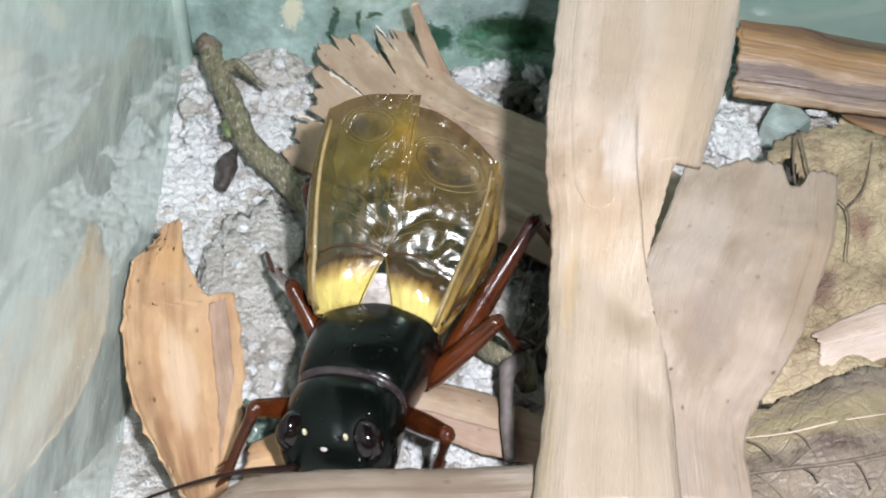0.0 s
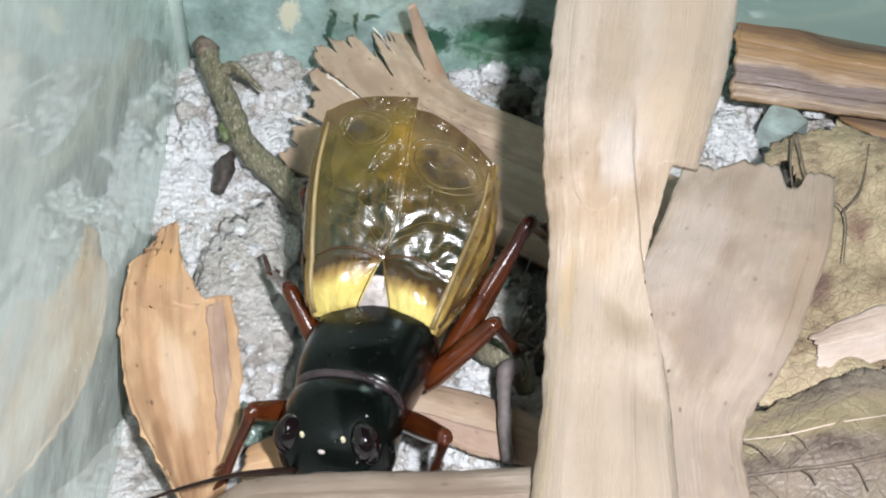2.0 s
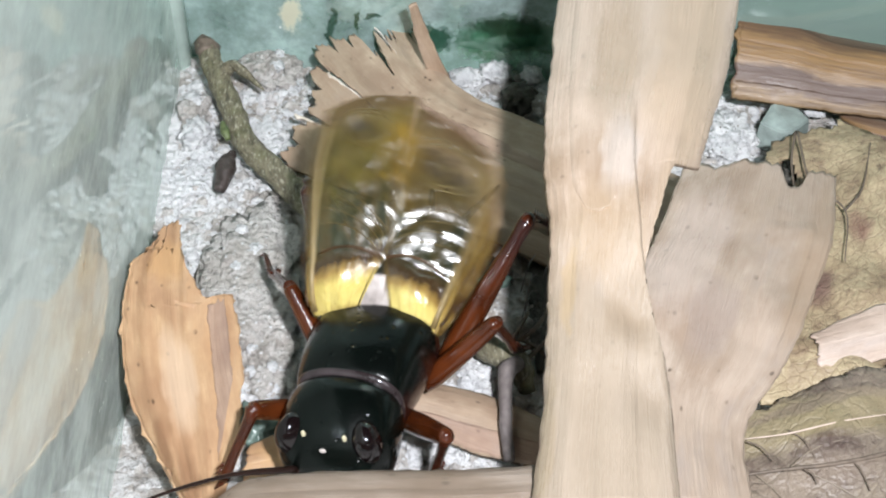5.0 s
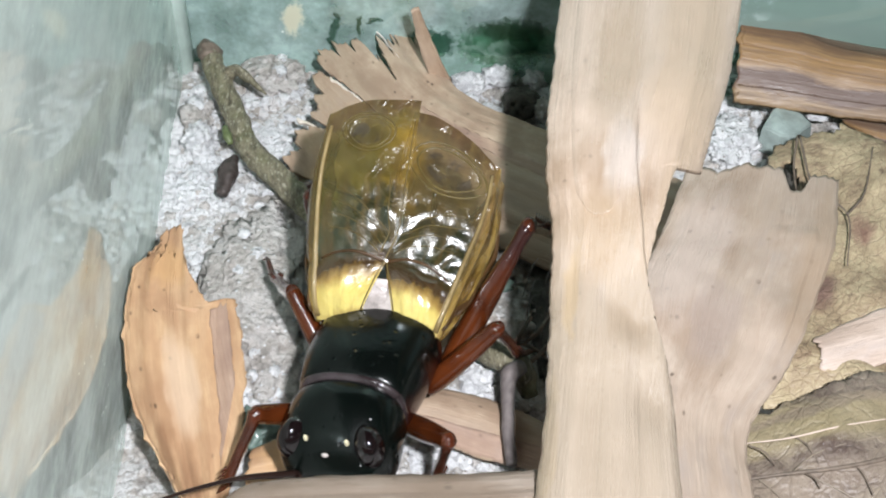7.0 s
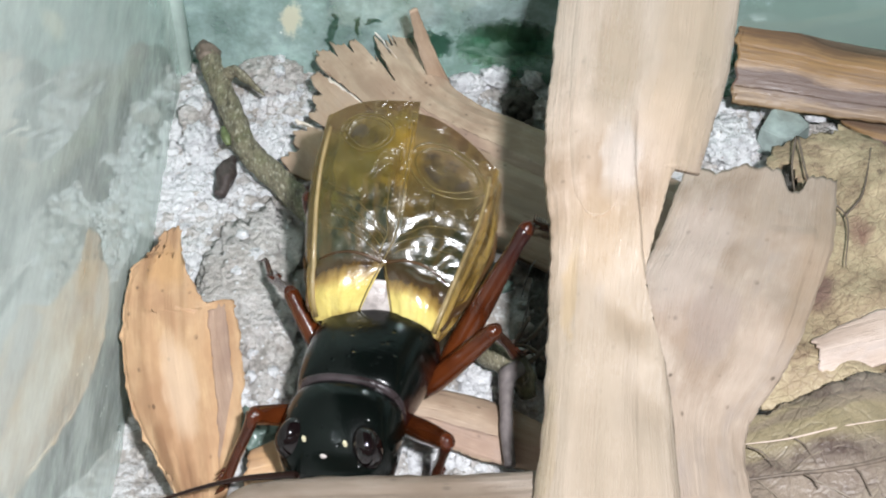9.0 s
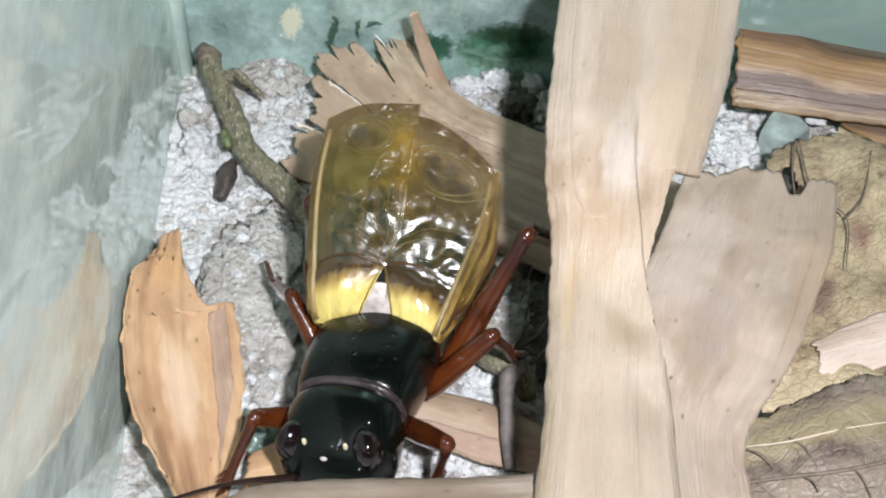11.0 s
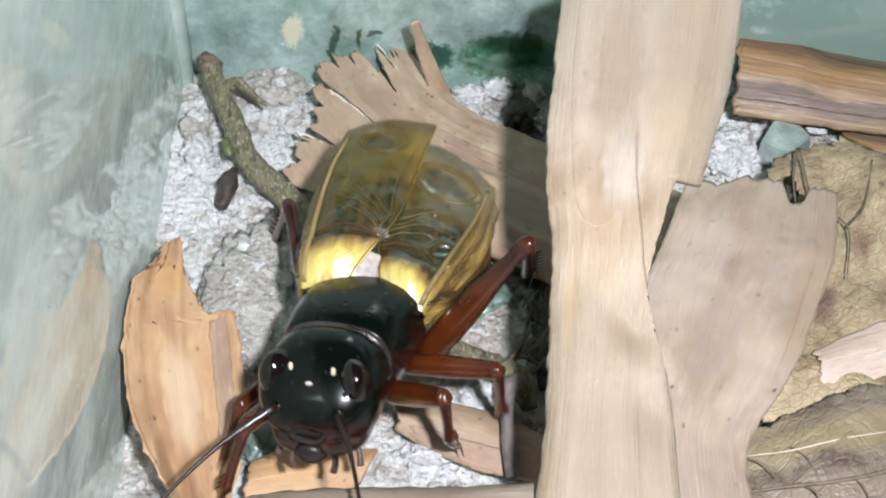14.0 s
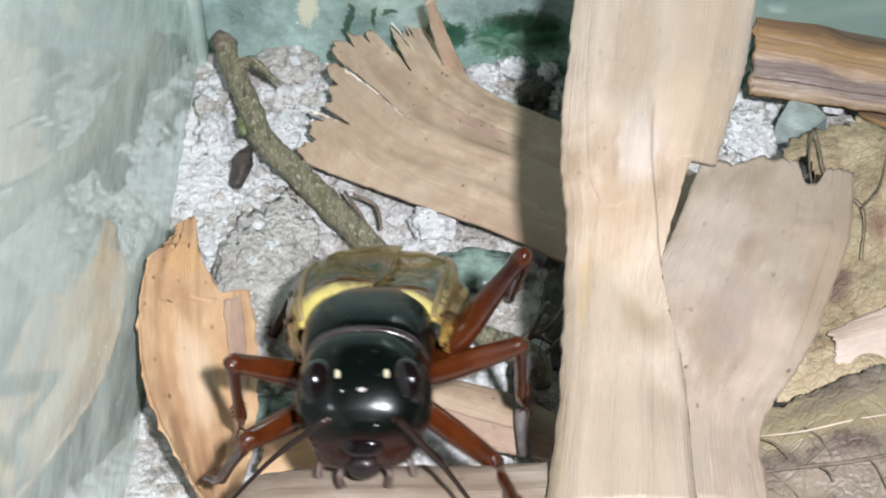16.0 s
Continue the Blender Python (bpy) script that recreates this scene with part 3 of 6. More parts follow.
def onto(name, bm, mat, thing, label=""):
    """A part laid in world millimetres on a top-level thing that is already placed."""
    bmesh.ops.translate(bm, verts=bm.verts, vec=-thing.location)
    return part(name, bm, mat, thing, label)


def spline(pts, s):
    """Catmull-Rom through pts at s in 0..1; runs straight on outside."""
    n = len(pts) - 1
    x = s * n
    i = min(max(int(math.floor(x)), 0), n - 1)
    u = x - i
    p1, p2 = pts[i], pts[i + 1]
    if u < 0 or u > 1:
        return p1 + (p2 - p1) * u
    p0 = pts[i - 1] if i > 0 else p1 * 2 - p2
    p3 = pts[i + 2] if i + 2 <= n else p2 * 2 - p1
    return 0.5 * ((2 * p1) + (p2 - p0) * u + (2 * p0 - 5 * p1 + 4 * p2 - p3) * u * u + (3 * p1 - p0 - 3 * p2 + p3) * u ** 3)


def sheet(left, right, nu=60, nv=24, arch=0.0, thick=0.25, wave=0.2, rough=1.2, ragged=0.08, start=None, end=None, slits=(), holes=(), seed=0, curl=0.0, sharp=False, span=None, low=None, lift_by=0.0, fold=0.0, dents=(), sink=(0, 0), crest=None, fade_end=False, seam=None):
    """A dry sheath or leaf between two edges, in millimetres: arched, rumpled, with ragged edges, torn ends, slits and holes."""
    L, R = [V(p) for p in left], [V(p) for p in right]
    off = V((seed * 7.3, seed * 3.1, seed * 1.7))
    length = sum((L[i + 1] + R[i + 1] - L[i] - R[i]).length / 2 for i in range(len(L) - 1))
    bm = bmesh.new()
    uvl = bm.loops.layers.uv.new("UVMap")
    grid, norms, uvs = [], [], {}
    for j in range(nv + 1):
        v = j / nv
        lo = start(v) if start else 0.0
        hi = end(v) if end else 1.0
        row, nrow = [], []
        for i in range(nu + 1):
            s = lo + (hi - lo) * i / nu
            a, b = spline(L, s), spline(R, s)
            ds = (spline(L, s + 0.01) + spline(R, s + 0.01) - a - b)
            across = b - a
            n = across.cross(ds)
            n = n.normalized() if n.length > 1e-9 else V((0, 0, 1))
            if n.z < 0:
                n = -n
            v0, v1 = low(s) if low else 0.0, span(s) if span else 1.0
            v = v0 + (v1 - v0) * j / nv
            if seam:
                bound = min(seam(s), v1 - 0.004)
                v = bound * j / nv / 0.65 if j <= 0.65 * nv else bound + (v1 - bound) * (j / nv - 0.65) / 0.35
            p = a.lerp(b, v)
            width = across.length
            edge = max(0.0, 1 - 14 * min(j / nv, 1 - j / nv))
            p = p + across.normalized() * edge * ragged * (noise.noise(V((s * length * 1.1, j * 9.0 + seed, 3.3))) + 0.5 * noise.noise(V((s * length * 4, j, seed))))
            lift = arch * (4 * v * (1 - v)) + wave * noise.noise(p * 0.22 * rough + off) + wave * 0.16 * noise.noise(p * 0.8 * rough + off)
            lift += fold * noise.noise(V((v * 5.5, s * length * 0.035, seed + 0.5))) + 0.4 * fold * noise.noise(V((v * 14, s * length * 0.05, seed + 3.5)))
            lift += sum(h * math.exp(-((s - s0 - lean * (v - v0)) / a) ** 2 - ((v - v0) / b) ** 2) for s0, v0, a, b, lean, h in dents)
            reach = 1 + 6 * (sink[0] and sink[1])
            from_low, from_high = min(1.0, reach * j / nv), min(1.0, reach * (1 - j / nv))
            rise = (from_low ** 2 * (3 - 2 * from_low) if sink[0] else 1.0) * (from_high ** 2 * (3 - 2 * from_high) if sink[1] else 1.0)
            if start and (sink[0] or sink[1]):
                rise *= min(1.0, i / nu * 5) ** 2
            if fade_end:
                rise *= min(1.0, (1 - i / nu) * 4) ** 2
            if crest:
                lift += crest(s, v)
            lift += (lift_by + 0.08) * rise - (0.08 if sink[0] or sink[1] else 0.0) - curl * (abs(2 * v - 1) ** 6)
            p = p + n * lift
            vert = bm.verts.new(p * MM)
            uvs[vert] = (s * length, (v - 0.5) * (width if not sharp else 8.0))
            row.append(vert)
            nrow.append(n)
        grid.append(row)
        norms.append(nrow)
    cells = []
    for j in range(nv):
        for i in range(nu):
            s, v = (i + 0.5) / nu, (j + 0.5) / nv
            if any(abs(v - (v0 + k * s)) < w * (1 - s / sl) + 0.004 and s < sl for v0, sl, w, k in slits):
                continue
            if any(((s - hs) / hr) ** 2 + ((v - hv) / hw) ** 2 < 1 + 0.5 * noise.noise(V((i * 0.7, j * 0.7, seed))) for hs, hv, hr, hw in holes):
                continue
            cells.append(((j, i), (j, i + 1), (j + 1, i + 1), (j + 1, i)))
    used, faces = {}, []
    under = {}
    for j in range(nv + 1):
        for i in range(nu + 1):
            under[j, i] = bm.verts.new(grid[j][i].co - norms[j][i] * thick * MM)
            uvs[under[j, i]] = uvs[grid[j][i]]
    for c in cells:
        faces.append(bm.faces.new([grid[j][i] for j, i in c]))
        faces.append(bm.faces.new([under[k] for k in reversed(c)]))
        for p, q in zip(c, c[1:] + c[:1]):
            used[p, q] = True
    for p, q in list(used):
        if (q, p) not in used:
            faces.append(bm.faces.new((grid[q[0]][q[1]], grid[p[0]][p[1]], under[p], under[q])))
    for f in faces:
        for lp in f.loops:
            lp[uvl].uv = uvs[lp.vert]
    bmesh.ops.delete(bm, geom=[v for v in bm.verts if not v.link_faces], context="VERTS")
    bmesh.ops.recalc_face_normals(bm, faces=bm.faces)
    return bm


def tube(bm, pts, radii, n=10, flat=1.0, bumps=0.0, seed=0, steps=0):
    """A round, tapered rod along points, in millimetres."""
    P = [V(p) for p in pts]
    if steps:
        rr = radii
        k = len(rr) - 1
        samples = [i / steps for i in range(steps + 1)]
        radii = [rr[min(int(s * k), k - 1)] + (rr[min(int(s * k), k - 1) + 1] - rr[min(int(s * k), k - 1)]) * (s * k - min(int(s * k), k - 1)) for s in samples]
        P = [spline(P, s) for s in samples]
    rings = []
    side = None
    for i, p in enumerate(P):
        d = (P[min(i + 1, len(P) - 1)] - P[max(i - 1, 0)]).normalized()
        if side is None:
            side = d.cross(V((0, 0, 1)))
            side = side.normalized() if side.length > 1e-6 else V((1, 0, 0))
        side = (side - d * side.dot(d)).normalized()
        up = side.cross(d)
        ring = []
        for q in range(n):
            a = 2 * math.pi * q / n
            o = side * math.cos(a) * flat + up * math.sin(a)
            r = radii[i] * (1 + bumps * noise.noise((p + o * radii[i]) * 1.3 + V((seed, 0, 0))))
            ring.append(bm.verts.new((p + o * r) * UNIT))
        rings.append(ring)
    for a, b in zip(rings, rings[1:]):
        for q in range(n):
            bm.faces.new((a[q], a[(q + 1) % n], b[(q + 1) % n], b[q]))
    bm.faces.new(rings[0][::-1])
    bm.faces.new(rings[-1])
    return bm


def loft(bm, rings, n=24, sub=4, power=2.0):
    """A body of rings across Y: (y, x, z, half width, height above, depth below), in millimetres, smoothed between the rings."""
    keys = [V(r[:3]) for r in rings], [V(r[3:6]) for r in rings]
    count = (len(rings) - 1) * sub
    made = []
    for i in range(count + 1):
        s = i / count
        y, x, z = spline(keys[0], s)
        w, up, dn = spline(keys[1], s)
        ring = []
        for q in range(n):
            a = 2 * math.pi * q / n
            c, sn = math.cos(a), math.sin(a)
            cx = math.copysign(abs(c) ** (2 / power), c)
            cz = math.copysign(abs(sn) ** (2 / power), sn)
            ring.append(bm.verts.new(V((x + max(w, 0.01) * cx, y, z + max(up if sn > 0 else dn, 0.01) * cz)) * UNIT))
        made.append(ring)
    for a, b in zip(made, made[1:]):
        for q in range(n):
            bm.faces.new((a[q], b[q], b[(q + 1) % n], a[(q + 1) % n]))
    bm.faces.new(made[0])
    bm.faces.new(made[-1][::-1])
    bmesh.ops.recalc_face_normals(bm, faces=bm.faces)
    return bm


def lump(bm, at, size, seed, rough=0.25, levels=3, freq=1.0):
    """An uneven clod or pebble, in millimetres."""
    made = bmesh.ops.create_icosphere(bm, subdivisions=levels, radius=1.0)["verts"]
    for v in made:
        d = v.co.normalized()
        k = 1 + rough * noise.noise(d * 1.6 * freq + V((seed * 5.1, seed, 0))) + rough * 0.5 * noise.noise(d * 4 * freq + V((seed, 0, 2)))
        if levels > 3:
            k += rough * 0.16 * noise.noise(d * 11 * freq + V((0, seed, 2))) - rough * 0.25 * max(0.0, 0.12 - abs(noise.noise(d * 2.6 * freq + V((3, seed, 1)))))
        v.co = (V(at) + V((d.x * size[0], d.y * size[1], d.z * size[2])) * k) * UNIT
    return made


def box(bm, lo, hi):
    made = bmesh.ops.create_cube(bm, size=1.0)["verts"]
    for v in made:
        v.co = V([(lo[k] + (v.co[k] + 0.5) * (hi[k] - lo[k])) * UNIT for k in range(3)])
    return made


# ---- the tank and its ground ----
def ground_height(x, y):
    """Height of the soil in millimetres."""
    p = V((x, y, 0))
    h = 0.6 * noise.noise(p * 0.11) + 0.40 * noise.noise(p * 0.33 + V((4, 0, 0))) + 0.24 * noise.noise(p * 0.9) + 0.15 * noise.noise(p * 2.1)
    crack = noise.voronoi(V((x * 0.16, y * 0.16, 0.3)))[0]
    h -= 0.30 * max(0.0, 1 - (crack[1] - crack[0]) * 14)
    return h - 0.3


def build_ground():
    xs = [-21.7 + 0.27 * i for i in range(222)] + [40 + 4 * i for i in range(1, 26)]
    ys = [-100 + 4 * i for i in range(16)] + [-36 + 0.27 * i for i in range(216)]
    ys = [y for y in ys if y < 22.3]
    bm = bmesh.new()
    grid = [[bm.verts.new((x * MM, y * MM, ground_height(x, y) * MM)) for x in xs] for y in ys]
    for a, b in zip(grid, grid[1:]):
        for i in range(len(xs) - 1):
            bm.faces.new((a[i], a[i + 1], b[i + 1], b[i]))
    me = finish(bm, "ground", SOIL)
    tagged(new("ground", me), "grey crumbly mineral soil with white grains in the tank", "soil", kind="structure")


def build_grit():
    """Loose white and grey grains strewn over the soil, the white ones thickest in a few drifts."""
    drifts = ((-18.2, 11.7, 1.9), (-18.3, 6.2, 1.3), (-12.4, 11.8, 1.3), (-15.2, -2.9, 1.2), (1.3, 17.9, 1.5), (21.4, 11.5, 1.9), (-0.3, -15.6, 0.8), (-11.2, -11.1, 0.8), (2.3, -12.4, 0.8))
    shapes = []
    for level in (1, 2):
        ball = bmesh.new()
        bmesh.ops.create_icosphere(ball, subdivisions=level, radius=1.0)
        ball.verts.ensure_lookup_table()
        shapes.append(([v.co.copy() for v in ball.verts], [[v.index for v in f.verts] for f in ball.faces]))
        ball.free()
    for name, mat, count, seed, big in (("white_grit", GRIT, 7200, 3, 0.5), ("grey_crumbs", CLOD, 2600, 8, 0.6)):
        rng = random.Random(seed)
        verts, faces, done = [], [], 0
        while done < count:
            x, y = rng.uniform(-19.6, 36), rng.uniform(-28, 20.5)
            if name == "white_grit" and done % 2:
                at_x, at_y, wide = drifts[rng.randrange(len(drifts))]
                x, y = max(-19.6, rng.gauss(at_x, wide)), min(20.5, rng.gauss(at_y, 1.6 * wide))
            elif noise.noise(V((x * 0.13, y * 0.13, 1.7))) < (0.16 if name == "white_grit" else -0.35):
                continue
            r = 0.09 + big * rng.random() ** 4
            at, size, off = V((x, y, ground_height(x, y) + r * 0.25)), (r, r * rng.uniform(0.7, 1.1), r * rng.uniform(0.5, 0.9)), V((rng.random() * 90, 0, 0))
            co, fs = shapes[0 if r < 0.3 else 1]
            first = len(verts)
            for d in co:
                k = 1 + 0.45 * noise.noise(d * 1.6 + off)
                verts.append((at + V((d.x * size[0], d.y * size[1], d.z * size[2])) * k) * MM)
            faces += [[first + i for i in f] for f in fs]
            done += 1
        me = bpy.data.meshes.new(name)
        me.from_pydata(verts, [], faces)
        me.materials.append(mat)
        tagged(new(name, me), "bright white mineral grains on the soil" if name == "white_grit" else "grey soil crumbs on the soil", "grit", kind="stuff")


def build_tank():
    tank = tagged(new("glass_tank"), "dusty greenish glass tank with dirt on its walls", "glass tank")
    tank.location = (0.06, -0.04, -0.012)
    o = V((60, -40, -12))

    def panel(lo, hi, mat, name, label, turn=0.0, hinge=(-19, 20.8, 0)):
        bm = bmesh.new()
        box(bm, lo, hi)
        bmesh.ops.bevel(bm, geom=bm.edges[:], offset=0.4 * MM, segments=2, affect="EDGES")
        if turn:
            bmesh.ops.rotate(bm, verts=bm.verts, cent=V(hinge) * MM, matrix=Matrix.Rotation(radians(turn), 3, "Z"))
        bmesh.ops.translate(bm, verts=bm.verts, vec=-o * MM)
        return part(name, bm, mat, tank, label, smooth=False)
    panel((-23.2, -120, -10), (-19.15, 22, 42), GLASS_SIDE, "side_wall", "dusty glass wall mirroring the soil", 2.0, (-19.15, -12, 0))
    panel((-20.2, 20.8, -10), (145, 24.6, 42), GLASS_BACK, "back_wall", "dark green glass wall", -5.0)
    panel((141, -120, -10), (145, 12, 42), GLASS_SIDE, "side_wall", "dusty glass wall")
    panel((-19, -124, -10), (145, -120.2, 42), GLASS_SIDE, "front_wall", "dusty glass wall")
    panel((-23, -124, -12), (145, 25, -10.2), GLASS_BACK, "base", "green glass base")
    bm = bmesh.new()
    tube(bm, [(-20.3, 20.8, -4), (-20.3, 20.8, 20), (-20.3, 20.8, 42)], [0.9, 0.85, 0.8], 16)
    bmesh.ops.translate(bm, verts=bm.verts, vec=-o * MM)
    part("corner_seal", bm, SEAL, tank, "cloudy rounded corner of the glass")


def build_room():
    bm = bmesh.new()
    box(bm, (-600, -600, -40), (700, 700, -12.2))
    tagged(new("table_top", finish(bm, "table_top", TABLE, False)), "dull grey table under the tank", "table", kind="structure")
    bm = bmesh.new()
    box(bm, (-20, 40, -12), (200, 44, 9))
    tagged(new("backdrop", finish(bm, "backdrop", GREEN, False)), "dark green edging behind the glass", "edging", kind="structure")


# ---- dead leaves and sheaths ----
def jag(seed, depth, teeth):
    def f(v):
        return depth * (0.5 + 0.6 * noise.noise(V((v * teeth, seed, 0.5))) + 0.5 * noise.noise(V((v * teeth * 3.3, seed, 7.5))))
    return f


def build_sheaths():
    width_of = ((0.0, 1.0), (0.372, 1.0), (0.378, 0.80), (0.5, 0.73), (0.625, 0.69), (0.75, 0.84), (0.875, 1.0), (1.0, 1.0))

    def torn_side(s):
        for (a, x), (b, y) in zip(width_of, width_of[1:]):
            if s <= b:
                return x + (y - x) * max(0.0, s - a) / (b - a)
        return 1.0
    BENDS = ((0.70, 0.66, 0.05, 0.26, 0.14, -0.5), (0.82, 0.40, 0.09, 0.35, 0.12, 0.15), (0.40, 0.42, 0.09, 0.08, 0.0, 0.35), (0.60, 0.15, 0.08, 0.12, 0.0, -0.3), (0.15, 0.30, 0.10, 0.15, 0.0, -0.4), (0.88, 0.80, 0.05, 0.15, 0.1, -0.4))
    left = [(7.28, 4.37, 19.5), (6.32, -3.84, 19), (5.79, -8.17, 18.5), (5.59, -11.71, 17.6), (5.8, -14.72, 16.4), (5.67, -17.39, 15), (5.38, -20.34, 13.6), (5.08, -23.4, 12.5), (4.16, -29.27, 12)]
    right = [(18.79, 6.66, 18), (16.67, -2.38, 17.5), (15.2, -6.7, 17.1), (14, -10.47, 16.5), (13.01, -13.89, 15.6), (12.22, -16.73, 14.3), (11.86, -19.82, 13), (11.46, -23.17, 12), (11.3, -28.93, 11.5)]
    ridge_at = ((0.0, 0.46), (0.31, 0.49), (0.375, 0.51), (0.46, 0.55), (0.56, 0.62), (0.625, 0.69), (0.75, 0.84), (0.875, 0.99), (1.0, 0.995))

    def ridge(s):
        for (a, x), (b, y) in zip(ridge_at, ridge_at[1:]):
            if s <= b:
                return x + (y - x) * max(0.0, s - a) / (b - a)
        return 1.0

    def crest(s, v):
        """The rolled edge of the upper layer: rises towards the edge and drops away past it."""
        a = min(1.0, max(0.0, (s - 0.2) / 0.15))
        a, d = 0.5 * a * a * (3 - 2 * a), ridge(s) - v
        return a * (math.exp(-(d / 0.13) ** 2) if d > 0 else max(0.0, 1 + d / 0.03))
    form = dict(crest=crest, arch=0.5, wave=0.3, rough=0.7, seed=1, curl=0.7, dents=BENDS, sharp=True, fold=0.2)
    bm = sheet(left, right, 150, 80, thick=0.35, ragged=0.10, span=torn_side, seam=lambda s: ridge(s) + 0.032, **form)
    strip = single("dry_sheath_strip", bm, SHEATH, "long pale beige dry sheath strip arching over the litter", "dry leaf")
    onto("raised_layer", sheet(left, right, 100, 24, thick=0.3, ragged=0.0, low=lambda s: 0.05 + 0.22 * max(0, s - 0.12), span=lambda s: 0.50 - 0.12 * s, lift_by=0.17, sink=(1, 1),
                               end=lambda v: 0.485 - 0.10 * abs(2 * v - 1.05) ** 4 + 0.006 * noise.noise(V((v * 8, 3, 0))), **form), SHEATH, strip, "raised upper layer of the sheath ending in a scalloped edge")
    # besides stains: painted sheen at the top and ridge, painted shade in the dents
    tinted(SHEATH, 36.1, 8.0, ((0.85, 0.5, 15, 9, (0.355, 0.295, 0.228), 0.7), (0.10, 0.5, 13, 6, (0.54, 0.45, 0.365), 0.6), (0.14, 0.72, 9, 1.8, (0.43, 0.325, 0.225), 0.6), (0.16, 0.34, 5, 1.4, (0.36, 0.28, 0.20), 0.7), (0.26, 0.86, 9, 1.0, (0.40, 0.31, 0.22), 0.6), (0.38, 0.42, 4, 1.2, (0.50, 0.435, 0.385), 0.7),
                                (0.52, 0.30, 4.5, 2.2, (0.34, 0.25, 0.165), 0.75), (0.60, 0.55, 6.0, 1.6, (0.37, 0.285, 0.205), 0.6), (0.47, 0.78, 5.0, 0.8, (0.38, 0.29, 0.205), 0.6), (0.64, 0.12, 4, 0.5, (0.40, 0.29, 0.17), 0.6), (0.69, 0.62, 3.2, 1.9, (0.29, 0.225, 0.16), 0.7), (0.86, 0.82, 2.0, 1.0, (0.30, 0.24, 0.18), 0.7),
                                (0.94, 0.04, 5, 0.6, (0.36, 0.28, 0.19), 0.6)))
    left, right = [(14.52, -3.64, 9.6), (12.54, -8.83, 9.8), (10.9, -12.63, 10), (10.2, -17.03, 9.8), (9.6, -20.86, 9.3), (9.2, -27.24, 9)], [(24.63, -2.21, 7.5), (23.25, -7.48, 8), (20.96, -12.9, 8.2), (18.51, -17.66, 8.2), (15.86, -21.84, 8.2), (15.57, -26.57, 8)]
    bm = sheet(left, right,
               80, 40, 0.6, 0.3, 0.3, 0.9, 0.12, start=lambda v: -0.03 + 0.03 * noise.noise(V((v * 7, 2, 0))) + 0.02 * noise.noise(V((v * 23, 2, 0))) + 0.07 * math.exp(-((v - 0.72) / 0.08) ** 4),
               seed=2, fold=0.12, sharp=True)
    tinted(FAN, 25.0, 8.0, ((0.30, 0.93, 8, 1.1, (0.33, 0.235, 0.155), 0.55), (0.30, 0.22, 7, 1.8, (0.50, 0.42, 0.365), 0.55), (0.52, 0.45, 4, 1.5, (0.31, 0.25, 0.22), 0.5), (0.62, 0.75, 5, 1.2, (0.47, 0.375, 0.30), 0.5), (0.12, 0.55, 3, 1.2, (0.34, 0.26, 0.19), 0.45)))
    fan = single("torn_sheath_fan", bm, FAN, "beige dry sheath fan with a torn upper edge", "dry leaf")
    onto("overlapping_layer", sheet(left, right, 60, 16, 0.6, 0.2, 0.3, 0.9, 0.0, start=lambda v: 0.06, end=lambda v: 0.7, seed=2, fold=0.12, sharp=True, low=lambda s: 0.50 + 0.4 * s, span=lambda s: 0.93, lift_by=0.16, sink=(1, 1), fade_end=True), FAN, fan, "second layer lying on the fan")
    bm = sheet([(-11.67, -26.58, 8.5), (-9.66, -25.25, 9), (-5.15, -25.06, 9.5), (-0.11, -25.35, 10), (4.59, -25.35, 10.5)],
               [(-12.19, -31, 7.5), (-8.89, -31.3, 8), (-4.85, -31.59, 8.5), (-0.1, -31.89, 9), (5.08, -32.18, 9.5)],
               70, 24, 0.8, 0.4, 0.2, 0.8, 0.08, seed=3, curl=0.6, fold=0.3)
    low_strip = single("dry_sheath_strip", bm, STRIP_LOW, "narrow beige sheath strip lying across the litter", "dry leaf")
    onto("edge_rim", sheet([(-11.67, -26.58, 8.5), (-9.66, -25.25, 9), (-5.15, -25.06, 9.5), (-0.11, -25.35, 10), (4.59, -25.35, 10.5)], [(-12.19, -31, 7.5), (-8.89, -31.3, 8), (-4.85, -31.59, 8.5), (-0.1, -31.89, 9), (5.08, -32.18, 9.5)],
                           70, 5, 0.8, 0.3, 0.2, 0.8, 0.08, seed=3, curl=0.6, fold=0.3, span=lambda s: 0.10, lift_by=0.08, sink=(0, 1)), STRIP_LOW, low_strip, "thicker pale rim of the strip")
    tongues = ((0.05, 0.10), (0.08, 0.04), (0.11, 0.13), (0.15, 0.09), (0.19, 0.15), (0.24, 0.06), (0.28, 0.12), (0.33, 0.07), (0.39, 0.20), (0.46, 0.25), (0.56, 0.28), (0.63, 0.24), (0.70, 0.17), (0.80, 0.14), (0.9, 0.12), (1.01, 0.10))

    def frayed(v):
        k = next(i for i, (top, d) in enumerate(tongues) if v <= top)
        foot = tongues[k - 1][0] if k else -0.02
        u = 2 * (v - foot) / (tongues[k][0] - foot) - 1
        return -tongues[k][1] + 0.05 * abs(u) ** 1.5 + 0.03 * noise.noise(V((v * 40, 5, 0))) + 0.04 * noise.noise(V((v * 95, 2, 0)))
